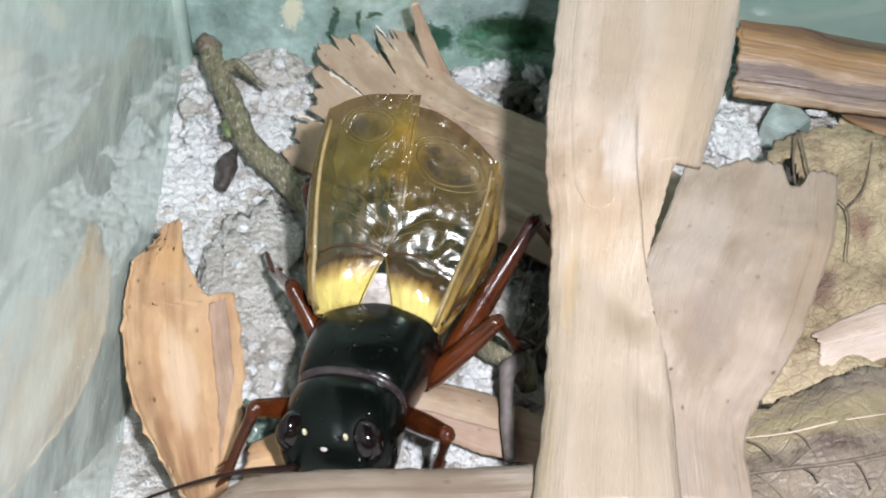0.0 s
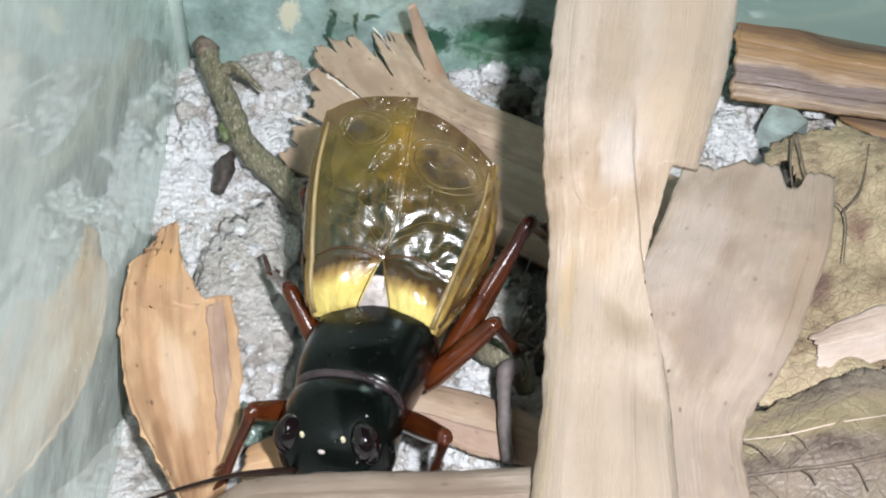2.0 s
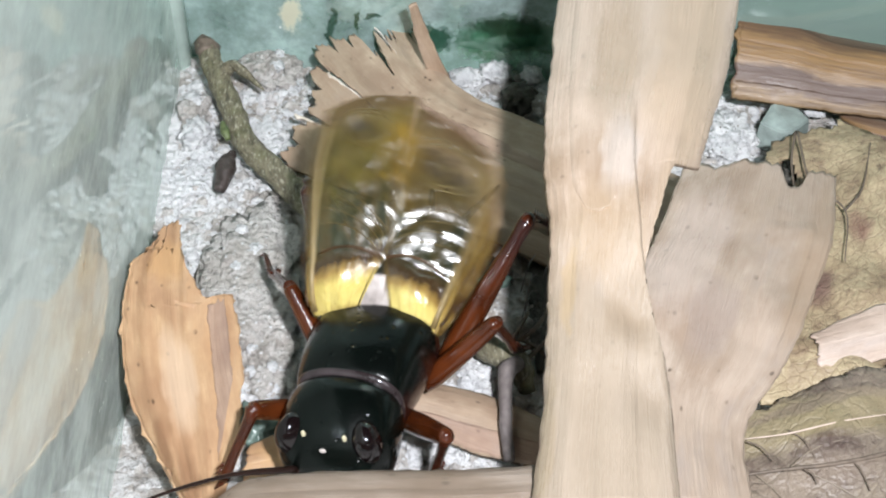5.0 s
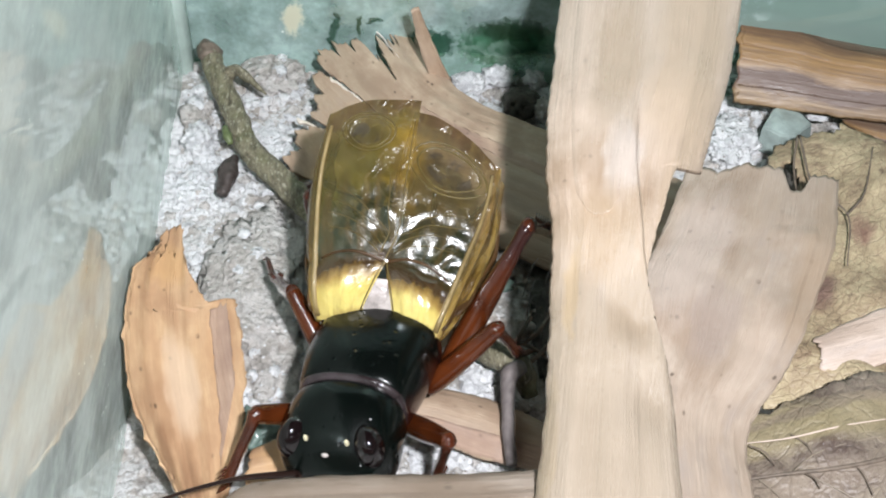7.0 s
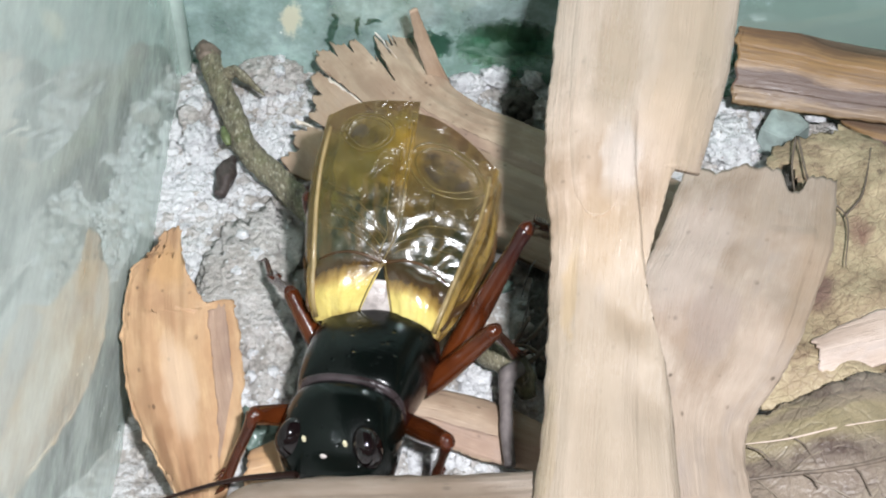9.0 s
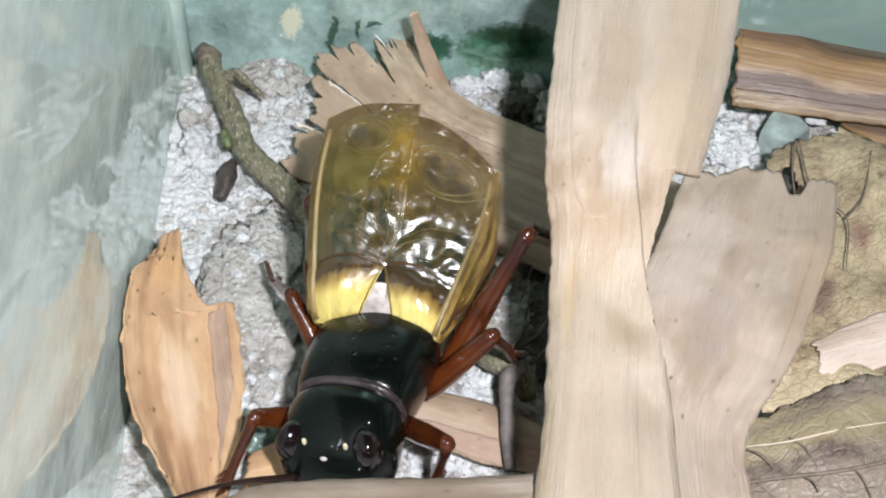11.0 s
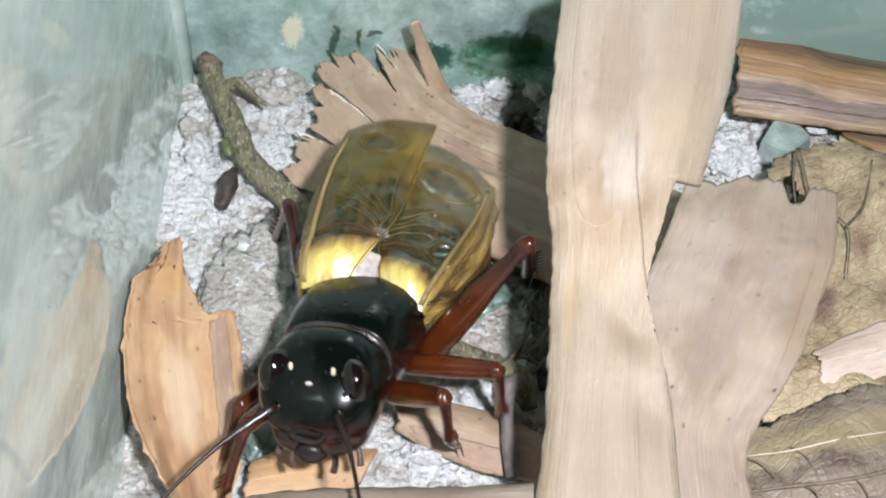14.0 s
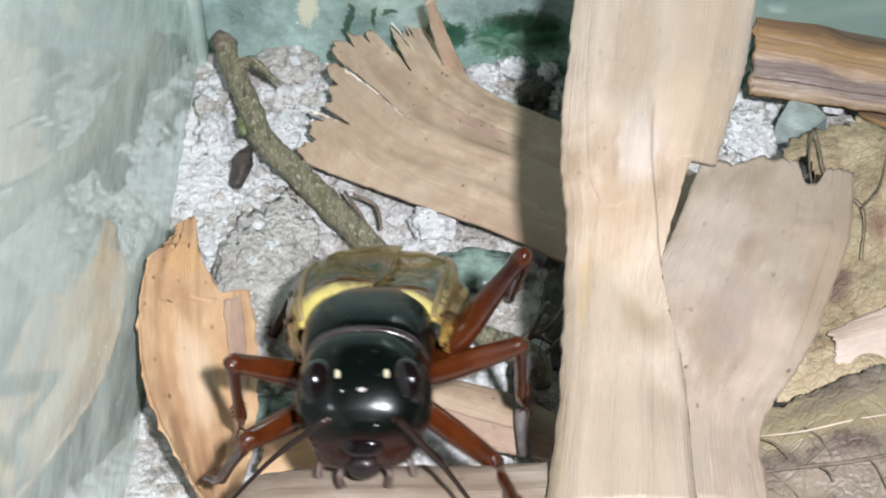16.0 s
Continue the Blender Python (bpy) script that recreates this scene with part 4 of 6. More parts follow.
    left, right = [(-1.55, 20.27, 3), (0.25, 15.2, 2.6), (2.71, 12.47, 2.4), (5.54, 10.98, 2.2), (8.11, 9.58, 2), (17.66, 4.08, 2)], [(-10.06, 6.25, 1.2), (-7.2, 4.67, 1.2), (-3.63, 2.78, 1.2), (-0.15, 0.9, 1.2), (3.59, -1.15, 1.2), (16.01, -9.1, 1.2)]
    bm = sheet(left, right,
               120, 160, 0.9, 0.25, 0.15, 0.8, 0.06, start=frayed, fold=0.3,
               slits=((0.17, 0.10, 0.006, 0.05), (0.30, 0.14, 0.012, 0.05), (0.56, 0.40, 0.004, -0.10), (0.08, 0.12, 0.006, 0.05), (0.77, 0.15, 0.02, -0.1)), seed=4)
    husk = single("frayed_husk", bm, HUSK, "tan fibrous husk piece with a frayed split end", "husk")
    for v0, reach_s, wide in ((0.567, 0.22, 0.014), (0.80, -0.02, 0.016), (0.245, 0.02, 0.010)):
        def torn(s, v0=v0):
            return v0 - 0.08 * (s + 0.25) + 0.004 * noise.noise(V((s * 50, v0, 1)))
        onto("torn_edge", sheet(left, right, 60, 4, 0.9, 0.3, 0.15, 0.8, 0.05, start=lambda v: -0.16, end=lambda v: reach_s, seed=4, fold=0.3, low=torn,
                                span=lambda s: torn(s) + wide * max(0.1, 1 - (s + 0.16) / (reach_s + 0.17)) * (0.7 + 0.8 * noise.noise(V((s * 40, v0, 5)))), lift_by=0.08), TORN, husk, "whitish torn fibres along a split")
    onto("dark_band", sheet(left, right, 80, 12, 0.9, 0.2, 0.15, 0.8, 0.2, start=lambda v: 0.25 + 0.1 * noise.noise(V((v * 5, 2, 0))), seed=4, fold=0.3, low=lambda s: 0.27 + 0.12 * s - 0.05 * math.sin(max(0, s - 0.2) * 3.5), span=lambda s: 0.28 + 0.12 * s + 0.05 * math.sin(max(0, s - 0.2) * 3.5), lift_by=0.015), LEAF_DARK, husk, "purple-brown stained fibre band")
    onto("spike", sheet([(-1.66, 14.39, 9.5), (-0.82, 15.19, 6.2), (0.93, 15.13, 1.6)], [(-2.22, 14.27, 9.3), (-1.76, 15.19, 5.8), (-0.51, 15.38, 1.4)], 30, 8, 0.1, 0.2, 0.1, 0.8, 0.1, seed=14), HUSK, husk, "slender upright torn fibre spike")
    shoulder = ((0.0, 0.51), (0.14, 0.60), (0.28, 0.70), (0.335, 0.75), (0.345, 0.97), (0.5, 1.0), (1.0, 1.0))

    def split_side(s):
        for (a, x), (b, y) in zip(shoulder, shoulder[1:]):
            if s <= b:
                return x + (y - x) * max(0.0, s - a) / (b - a)
        return 1.0

    def broken_corner(s):
        """The part of the leaf's width that is broken away at its tip."""
        return max(0.0, 0.22 if s < 0.03 else 0.17 if s < 0.07 else 0.11 - 2.0 * max(0.0, s - 0.085)) + 0.035 * noise.noise(V((s * 60, 4, 0))) * (s < 0.17)
    # the first three spots draw a diagonal crease's shade in colour
    tinted(ORANGE, 24.0, 7.0, ((0.66, 0.22, 2.6, 0.8, (0.30, 0.165, 0.09), 0.85), (0.76, 0.40, 2.6, 0.8, (0.28, 0.155, 0.085), 0.85), (0.86, 0.6, 2.4, 0.8, (0.28, 0.155, 0.085), 0.85), (0.5, 0.45, 4.0, 1.3, (0.70, 0.53, 0.38), 0.6), (0.12, 0.4, 2.5, 1.5, (0.56, 0.33, 0.15), 0.6)))
    left, right = [(-17.9, -5.39, 6.8), (-18.49, -8.17, 6.4), (-18.7, -10.7, 5.8), (-18.3, -14.15, 5.0), (-17.05, -17.77, 4.4), (-15.24, -20.88, 3.9), (-13.04, -24.18, 3.4)], [(-13.97, -2.36, 4.2), (-13.28, -4.95, 4.0), (-12.7, -7.49, 3.6), (-12.16, -10.39, 3.2), (-11.65, -14.02, 2.8), (-11.45, -18.38, 2.6), (-11.89, -23.78, 2.8)]
    bm = sheet(left, right,
               110, 40, -1.0, 0.25, 0.25, 0.9, 0.26, start=lambda v: -0.06 + 0.05 * abs(v - 0.8) + 0.05 * noise.noise(V((v * 14, 5, 0))), seed=5, fold=0.3, span=split_side, low=broken_corner)
    leaf = single("curled_orange_leaf", bm, ORANGE, "orange-tan curled dry leaf piece leaning on the glass", "dry leaf")
    onto("inner_layer", sheet(left, right, 70, 10, -1.0, 0.2, 0.25, 0.9, 0.12, start=lambda v: 0.37 + 0.02 * noise.noise(V((v * 6, 8, 0))), end=lambda v: 0.86 - 0.2 * v, seed=5, fold=0.3, low=lambda s: 0.76, span=lambda s: 0.9, lift_by=0.12), LEAF_DARK, leaf, "purple-brown layer beside the split")
    onto("rolled_edge", sheet(left, right, 80, 8, -1.0, 0.25, 0.25, 0.9, 0.12, start=lambda v: 0.17, seed=5, fold=0.3, span=lambda s: 0.10, lift_by=0.12, sink=(0, 1)), ORANGE, leaf, "rolled outer edge")
    left, right = [(22.13, 22.0, 4.9), (26.48, 20.9, 4.3), (29.5, 18.6, 3.8), (35.71, 15.6, 4)], [(20.79, 12.9, 2.4), (25.2, 12.0, 2.4), (28.68, 10.9, 2.6), (34.46, 9.3, 2.8)]
    bm = sheet(left, right,
               60, 36, 2.2, 0.3, 0.25, 0.8, 0.12, start=jag(6, 0.05, 8), seed=6, sharp=True)
    stalk = single("brown_stalk_sheath", bm, STALK, "brown ridged dry stalk sheath with a torn end", "dry stalk")
    for lo_v, hi_v in ((0.0, 0.05), (0.38, 0.62), (0.90, 1.0)):
        onto("ridge", sheet(left, right, 60, 8, 2.2, 0.3, 0.25, 0.8, 0.12, start=jag(6, 0.07, 8), seed=6, sharp=True, low=lambda s: lo_v, span=lambda s: hi_v, lift_by=0.05), STALK, stalk, "raised lengthwise ridge")
    onto("frayed_top", sheet(left, right, 60, 6, 2.2, 0.3, 0.25, 0.8, 0.3, start=jag(6, 0.07, 8), seed=6, sharp=True, low=lambda s: 0.0, span=lambda s: 0.055 + 0.03 * noise.noise(V((s * 9, 2, 0))), lift_by=0.09), PALE, stalk, "pale frayed upper edge")
    bm = sheet([(28.89, 11.75, 2.2), (30.73, 10.79, 2.2), (34.39, 9.49, 2.5)], [(29.29, 11, 1.5), (31.22, 8.68, 1.5), (34.24, 7.89, 1.5)], 20, 8, 0.5, 0.25, 0.3, 1.0, 0.2, seed=9, sharp=True)
    single("brown_stalk_scrap", bm, STALK, "small brown stalk scrap under the sheath", "dry stalk")
    bm = sheet([(22.94, 6.56, 4.2), (21.24, 1.67, 4.2), (19.63, -6.33, 4.4), (18.81, -12.07, 4.6), (17.82, -17.13, 4.6)], [(28.57, 8.57, 4.4), (30.84, 3.47, 4.6), (30.5, -3.74, 4.8), (28.81, -10.46, 4.8), (27, -17.69, 4.8)],
               70, 60, 0.3, 0.2, 1.1, 1.0, 0.5, start=jag(7, 0.05, 5), holes=((0.235, 0.17, 0.085, 0.075), (0.45, 0.9, 0.05, 0.06)), seed=7)
    tinted(WITHERED, 27.0, 10.0, ((0.58, 0.35, 2.2, 1.3, (0.15, 0.085, 0.07), 0.8), (0.42, 0.62, 1.3, 1.0, (0.19, 0.10, 0.075), 0.7), (0.36, 0.25, 2.0, 0.9, (0.40, 0.34, 0.16), 0.6)))
    single("withered_leaf", bm, WITHERED, "yellow-brown withered leaf with dark veins and a hole", "dry leaf")
    leaf = bpy.data.objects["withered_leaf"]
    for pts in ([(23.95, 5.44, 5.4), (23.14, 2.23, 5.2), (22.66, -3.23, 5.3), (22.21, -9.18, 5.4)], [(24.07, 5.44, 5.4), (24.04, 0.35, 5.4), (25.64, -2.41, 5.5), (24.65, -7.01, 5.6)], [(25.64, -2.41, 5.5), (27.22, -0.19, 5.4), (28.86, 4.51, 5.2)],
                [(19.49, -15.16, 5.2), (21.58, -14.32, 5.2), (24.92, -12.51, 5.1), (28, -10.74, 5.1)]):
        onto("vein", tube(bmesh.new(), pts, [0.08, 0.08, 0.06, 0.04], 6, 1, 0.2, 3, 24), FIBRE, leaf, "dark leaf vein")
    bm = sheet([(14.5, -19.8, 5.2), (18.0, -18.2, 5.6), (20.62, -16.97, 5.9), (23.56, -16.32, 6), (27.37, -15, 6)], [(13.14, -27.28, 4.5), (15.89, -27.59, 5), (18.75, -27.59, 5), (21.6, -27.59, 5), (24.46, -27.59, 5)],
               70, 50, 0.4, 0.2, 0.9, 1.0, 0.4, seed=8)
    single("withered_leaf", bm, WITHERED_GREY, "grey-brown withered leaf with a net of veins", "dry leaf")
    leaf = bpy.data.objects["withered_leaf.001"]
    onto("midrib", tube(bmesh.new(), [(15.59, -23.05, 5.9), (18.25, -22.83, 6.2), (21.26, -22.47, 6.3), (25.06, -21.52, 6.3)], [0.07, 0.10, 0.12, 0.13], 8, 1, 0.3, 3, 30), FIBRE, leaf, "dark leaf midrib")
    tinted(WITHERED_GREY, 12.5, 8.0, ((0.25, 0.10, 6, 2.0, (0.27, 0.225, 0.13), 0.75), (0.75, 0.16, 5, 1.7, (0.25, 0.205, 0.115), 0.7), (0.45, 0.02, 6, 0.5, (0.20, 0.155, 0.12), 0.6), (0.55, 0.6, 6, 1.4, (0.235, 0.185, 0.145), 0.5)))
    for x, y, dx, dy in ((16.25, -21.04, 1.28, -1.27), (18.69, -20.33, 1.1, -1.84), (20.4, -19.89, 0.9, -1.86), (22.44, -19.6, 1.1, -1.44), (19.02, -22.87, 0.6, -0.95), (21.72, -22.45, 0.5, -1.77), (15.0, -21.9, 0.9, -1.1)):
        onto("side_vein", tube(bmesh.new(), [(x, y, 6.25), (x + 0.6 * dx, y + 0.4 * dy, 6.35), (x + dx, y + dy, 6.25)], [0.05, 0.06, 0.03], 6, 1, 0.4, 3, 16), FIBRE, leaf, "thin dark side vein")
    for q, pts in enumerate(([(16.24, -20.74, 6), (18.6, -20.66, 6.4), (21.73, -19.95, 6.6), (25.53, -19.3, 6.6)], [(18.28, -22.76, 6.1), (19.96, -21.52, 6.3), (23.44, -20.55, 6.5)], [(18.88, -22.69, 6.1), (20.75, -23.83, 6), (22.56, -25.09, 5.8)], [(16.53, -22.83, 5.8), (17.54, -23.97, 5.7), (18.43, -25.64, 5.6)])):
        onto("side_vein", tube(bmesh.new(), pts, [0.04, 0.05, 0.03] if q else [0.03, 0.06, 0.02], 6, 1, 0.4, 3, 24), WITHERED_GREY if q else PALE, leaf, "raised side vein" if q else "pale raised side vein")
    bm = sheet([(21.4, -12.82, 5.5), (24.0, -11.5, 5.6), (26.18, -10.74, 5.8), (28.43, -10.3, 5.8)], [(21.3, -15.3, 5.3), (23.41, -15.08, 5.3), (25.37, -14.74, 5.4), (27.69, -14.41, 5.5)],
               30, 20, 0.3, 0.12, 0.3, 1.0, 0.25, start=jag(9, 0.06, 5), seed=10)
    single("pale_sheath_scrap", bm, PALE, "pale pinkish striped sheath scrap on a withered leaf", "dry leaf")
    bm = sheet([(-3.17, -13.39, 1.5), (0.54, -13.4, 1.4), (3.88, -14.6, 1.3), (6.64, -16.19, 1.2)], [(-2.81, -15.05, 0.9), (0.2, -16.95, 0.9), (3.12, -18.24, 0.9), (6.49, -19.11, 0.9)],
               40, 18, 0.6, 0.3, 0.2, 1.0, 0.12, start=jag(11, 0.05, 5), seed=11)
    scrap = single("tan_sheath_scrap", bm, HUSK, "tan sheath scrap lying on the soil under the cricket", "dry leaf")
    onto("brown_edge", sheet([(-3.17, -13.39, 1.5), (0.54, -13.4, 1.4), (3.88, -14.6, 1.3), (6.64, -16.19, 1.2)], [(-2.81, -15.05, 0.9), (0.2, -16.95, 0.9), (3.12, -18.24, 0.9), (6.49, -19.11, 0.9)],
                             40, 8, 0.6, 0.25, 0.2, 1.0, 0.12, start=lambda v: 0.12 + 0.05 * noise.noise(V((v * 6, 4, 0))), seed=11, low=lambda s: 0.72 - 0.1 * s, span=lambda s: 1.0, lift_by=0.05), LEAF_DARK, scrap, "brown stained lower edge")
    bm = sheet([(-11.14, -18.04, 1.6), (-8.63, -16.9, 1.7), (-6.03, -16.62, 1.6), (-3.74, -16.88, 1.4)], [(-11.21, -20.86, 1.2), (-8.36, -20.86, 1.2), (-6.19, -20.1, 1.2), (-4.64, -18.93, 1.2)],
               40, 18, 0.4, 0.3, 0.2, 1.0, 0.12, start=jag(12, 0.05, 5), seed=12)
    single("orange_sheath_scrap", bm, ORANGE, "orange-brown sheath scrap lying on the soil", "dry leaf")


# ---- twigs, clods and pebbles ----
def build_litter():
    bm = bmesh.new()
    tube(bm, [(-17.72, 18.27, 3), (-16.78, 15.8, 2.4), (-15.31, 12.32, 2), (-13.8, 8.45, 1.7), (-11.59, 5.79, 1.4), (-9.24, 2.95, 1.2), (-6.55, -0.51, 1.1), (-3.81, -4.06, 1)],
         [0.7, 0.85, 0.86, 0.88, 0.92, 0.92, 0.9, 0.8], 22, 1.0, 0.2, 3, 110)
    twig = single("olive_twig", bm, TWIG, "olive-brown crooked twig lying on the soil", "twig")
    onto("side_shoot", tube(bmesh.new(), [(-16.07, 15.34, 2.6), (-15.3, 15.4, 3.2), (-14.29, 14.69, 3.0), (-12.96, 13.84, 2.2)], [0.5, 0.5, 0.45, 0.1], 10, 0.6, 0.6, 5, 20), TWIG, twig, "broken side shoot")
    onto("broken_end", tube(bmesh.new(), [(-18.01, 18.71, 3.2), (-17.71, 18.2, 3.05), (-17.36, 17.28, 2.9)], [0.6, 0.85, 0.8], 12, 1.0, 0.5, 6, 10), FIBRE, twig, "dark ragged broken end")
    onto("bud", tube(bmesh.new(), [(-15.52, 9.68, 2.6), (-15.28, 8.87, 2.5), (-15, 8.24, 2.2)], [0.2, 0.36, 0.2], 8, 1.0, 0.2, 8, 8), BUD, twig, "small green bud")
    bm = bmesh.new()
    tube(bm, [(0.57, -8.45, 1), (2.3, -9.93, 1.2), (3.81, -11.27, 1.6), (4.81, -12.3, 1.5), (5.2, -13.58, 1.2)], [0.5, 0.75, 0.9, 0.85, 0.5], 12, 1.0, 0.25, 7, 30)
    single("grey_green_twig", bm, TWIG, "grey-green crooked twig end on the soil", "twig")
    bm = bmesh.new()
    tube(bm, [(4.65, -12.56, 2.6), (3.94, -13.25, 2.8), (3.77, -14.71, 2.6), (3.76, -17.28, 2.2), (3.9, -19.13, 1.8)], [0.5, 0.58, 0.42, 0.38, 0.3], 10, 1.0, 0.15, 9, 30)
    single("curled_dry_stem", bm, STEM, "grey curled dry stem on the sheath scrap", "twig")
    for k, pts in enumerate(([(-7.09, 2.92, 1.5), (-5.53, 2.11, 1.2), (-5.07, 0.12, 1)], [(-7.67, 3.09, 1.6), (-6.56, 1.28, 1.2), (-5.41, -0.95, 1)], [(5.46, -8.29, 2.4), (4.54, -9.8, 2), (3.32, -10.93, 1.2)],
                             [(7.14, -6.97, 2), (5.76, -9.51, 2.2), (4.2, -10.19, 1.4)], [(6.8, -9.8, 2), (5.34, -11.44, 1.8), (3.98, -11.83, 1.2)], [(6.57, -11.18, 1.5), (5.06, -10.08, 1.8), (3.69, -9.88, 1.3)])):
        bm = bmesh.new()
        tube(bm, pts, [0.12, 0.16, 0.1], 6, 1.0, 0.1, k, 12)
        single("root_fibre", bm, FIBRE, "thin dark dry root fibre on the soil", "root", "root fibres")
    rng = random.Random(21)
    for k in range(9):
        x, y = rng.uniform(6.0, 7.4), rng.uniform(-9, -2)
        pts = [V((x, y, 1.6)), V((x - rng.uniform(0.3, 0.7), y - rng.uniform(0.6, 1.8), 1.9)), V((x - rng.uniform(0.8, 1.5), y - rng.uniform(1.6, 4.0), 1.0))]
        single("root_fibre", tube(bmesh.new(), pts, [0.03, 0.05, 0.03], 6, 1.0, 0.1, k, 14), STEM, "hair-thin greyish root fibre over dark soil", "root", "root fibres")
    clods = (
            ((5.8, 14.27, 1), (1.3, 1.25, 1.15), DARK_CLOD, "dark_clod", "dark crumbly soil clod beside the husk", 1),
            ((7.38, 13.79, 0.8), (0.8, 0.9, 0.7), CLOD, "soil_clod", "small grey-green soil clod", 2),
            ((-12.39, -3.3, 0.2), (3.2, 6.6, 0.85), CLOD, "soil_clod", "broad flat grey soil clod with cracks", 3),
            ((-11.09, -9.74, -0.2), (2.0, 3.4, 0.7), CLOD, "soil_clod", "grey soil clod beside the leaf", 4),
            ((-18.22, 13.41, 0.3), (1.1, 2.0, 1.0), CLOD, "soil_clod", "grey soil clod at the glass", 5),
            ((-13.24, 18.86, 0.3), (2.2, 2.4, 0.9), CLOD, "soil_clod", "brown-grey soil clod by the twig", 6),
            # two clods whose dark colour deepens the shade: leaf hole, strip's shadow
            ((24.1, 4.4, 1.2), (1.9, 2.6, 1.2), SHADE_SOIL, "dark_clod", "soil clod added to darken the hole in a withered leaf", 17),
            ((6.95, -6.3, 0), (1.2, 5.2, 1.0), SHADE_SOIL, "dark_clod", "soil clod among root fibres, coloured as dark as the strip's shadow", 7))
    pebbles = (
            ((27.36, 12.09, 1.6), (0.8, 0.4, 0.4), GRIT, "white_pebble", "small bright white pebble by a leaf", 9),
            ((1.2, -3.3, 0.3), (3.1, 1.9, 0.9), SHARD, "green_pebble", "shiny teal-green pebble on the soil", 10),
            ((-11.0, -15.2, 0.2), (1.3, 1.5, 0.8), SHARD, "green_pebble", "grey-green pebble beside a curled leaf", 18),
            ((-0.9, -16.4, 0.2), (1.3, 1.1, 0.7), GRIT, "white_pebble", "bright white mineral lump on the soil", 19),
            ((-17.87, 10.91, 0.5), (1.0, 1.5, 0.9), GRIT, "white_pebble", "bright white mineral lump at the glass", 11),
            ((1.98, 17.34, 0.5), (1.3, 0.9, 0.8), GRIT, "white_pebble", "white mineral lump behind the husk", 12),
            ((4.15, 18.12, 0.6), (1.2, 0.9, 0.8), GRIT, "white_pebble", "white mineral lump behind the husk", 13),
            ((6.95, 17.77, 0.6), (0.8, 0.7, 0.7), GRIT, "white_pebble", "white mineral lump behind the husk", 14),
            ((-1.69, 1.39, 0.3), (1.6, 1.6, 0.9), GRIT, "white_pebble", "bright white mineral lump under the husk", 15),
            ((20.76, 10.48, 0.6), (1.8, 2.4, 1.0), GRIT, "white_pebble", "bright white mineral lump between leaves", 16))
    for at, size, mat, name, label, seed in clods + pebbles:
        bm = bmesh.new()
        lump(bm, at, size, seed, 0.4, 5 if size[1] > 1.9 else 4, 1.5)
        made = single(name, bm, mat, label, "stone" if "pebble" in name or "stone" in name else "soil clod")
        if name == "soil_clod" and size[1] > 1.9:
            rng = random.Random(seed)
            for q in range(7):
                u, v = rng.uniform(-0.6, 0.6), rng.uniform(-0.6, 0.6)
                r = rng.uniform(0.25, 0.6)
                bm = bmesh.new()
                lump(bm, (at[0] + u * size[0], at[1] + v * size[1], at[2] + size[2] * 0.95 * math.sqrt(max(0.1, 1 - u * u - v * v))), (r, r * 1.2, r * 0.6), seed * 9 + q, 0.45, 3, 1.5)
                onto("crumb", bm, GRIT if q % 3 == 0 else CLOD, made, "white crumb" if q % 3 == 0 else "")
    bm = bmesh.new()
    rim = [V((24.1, 12.3, 2.3)), V((25.9, 12.1, 2.1)), V((26.6, 10.8, 2.0)), V((25.2, 9.4, 2.1)), V((24.1, 9.3, 2.1)), V((22.9, 10.2, 2.2))]
    middle = sum(rim, V()) / len(rim)
    above = [bm.verts.new(p * MM) for p in rim]
    below = [bm.verts.new((middle.lerp(p, 1.12) - V((0, 0, 2.2))) * MM) for p in rim]
    peak = bm.verts.new((middle + V((-0.4, -0.2, 0.25))) * MM)
    for i in range(len(rim)):
        j = (i + 1) % len(rim)
        bm.faces.new((above[i], above[j], peak))
        bm.faces.new((below[i], below[j], above[j], above[i]))
    bm.faces.new(below[::-1])
    bmesh.ops.recalc_face_normals(bm, faces=bm.faces)
    bmesh.ops.bevel(bm, geom=bm.edges[:], offset=0.09 * MM, segments=2, affect="EDGES")
    single("flat_stone", bm, STONE, "grey-green angular stone chip at a leaf", "stone", smooth=False)
    bm = bmesh.new()
    tube(bm, [(-14.75, 7.7, 1.4), (-15.06, 6.5, 1.4), (-15.12, 5.43, 1.2), (-15.33, 4.31, 1)], [0.35, 0.62, 0.6, 0.3], 12, 1.0, 0.5, 2, 20)
    single("dark_pellet", bm, PELLET, "black-brown shrivelled pellet on the soil", "pellet")


# ---- the cricket ----
cricket = tagged(new("cricket"), "black field cricket with amber wings and red-brown legs", "cricket")


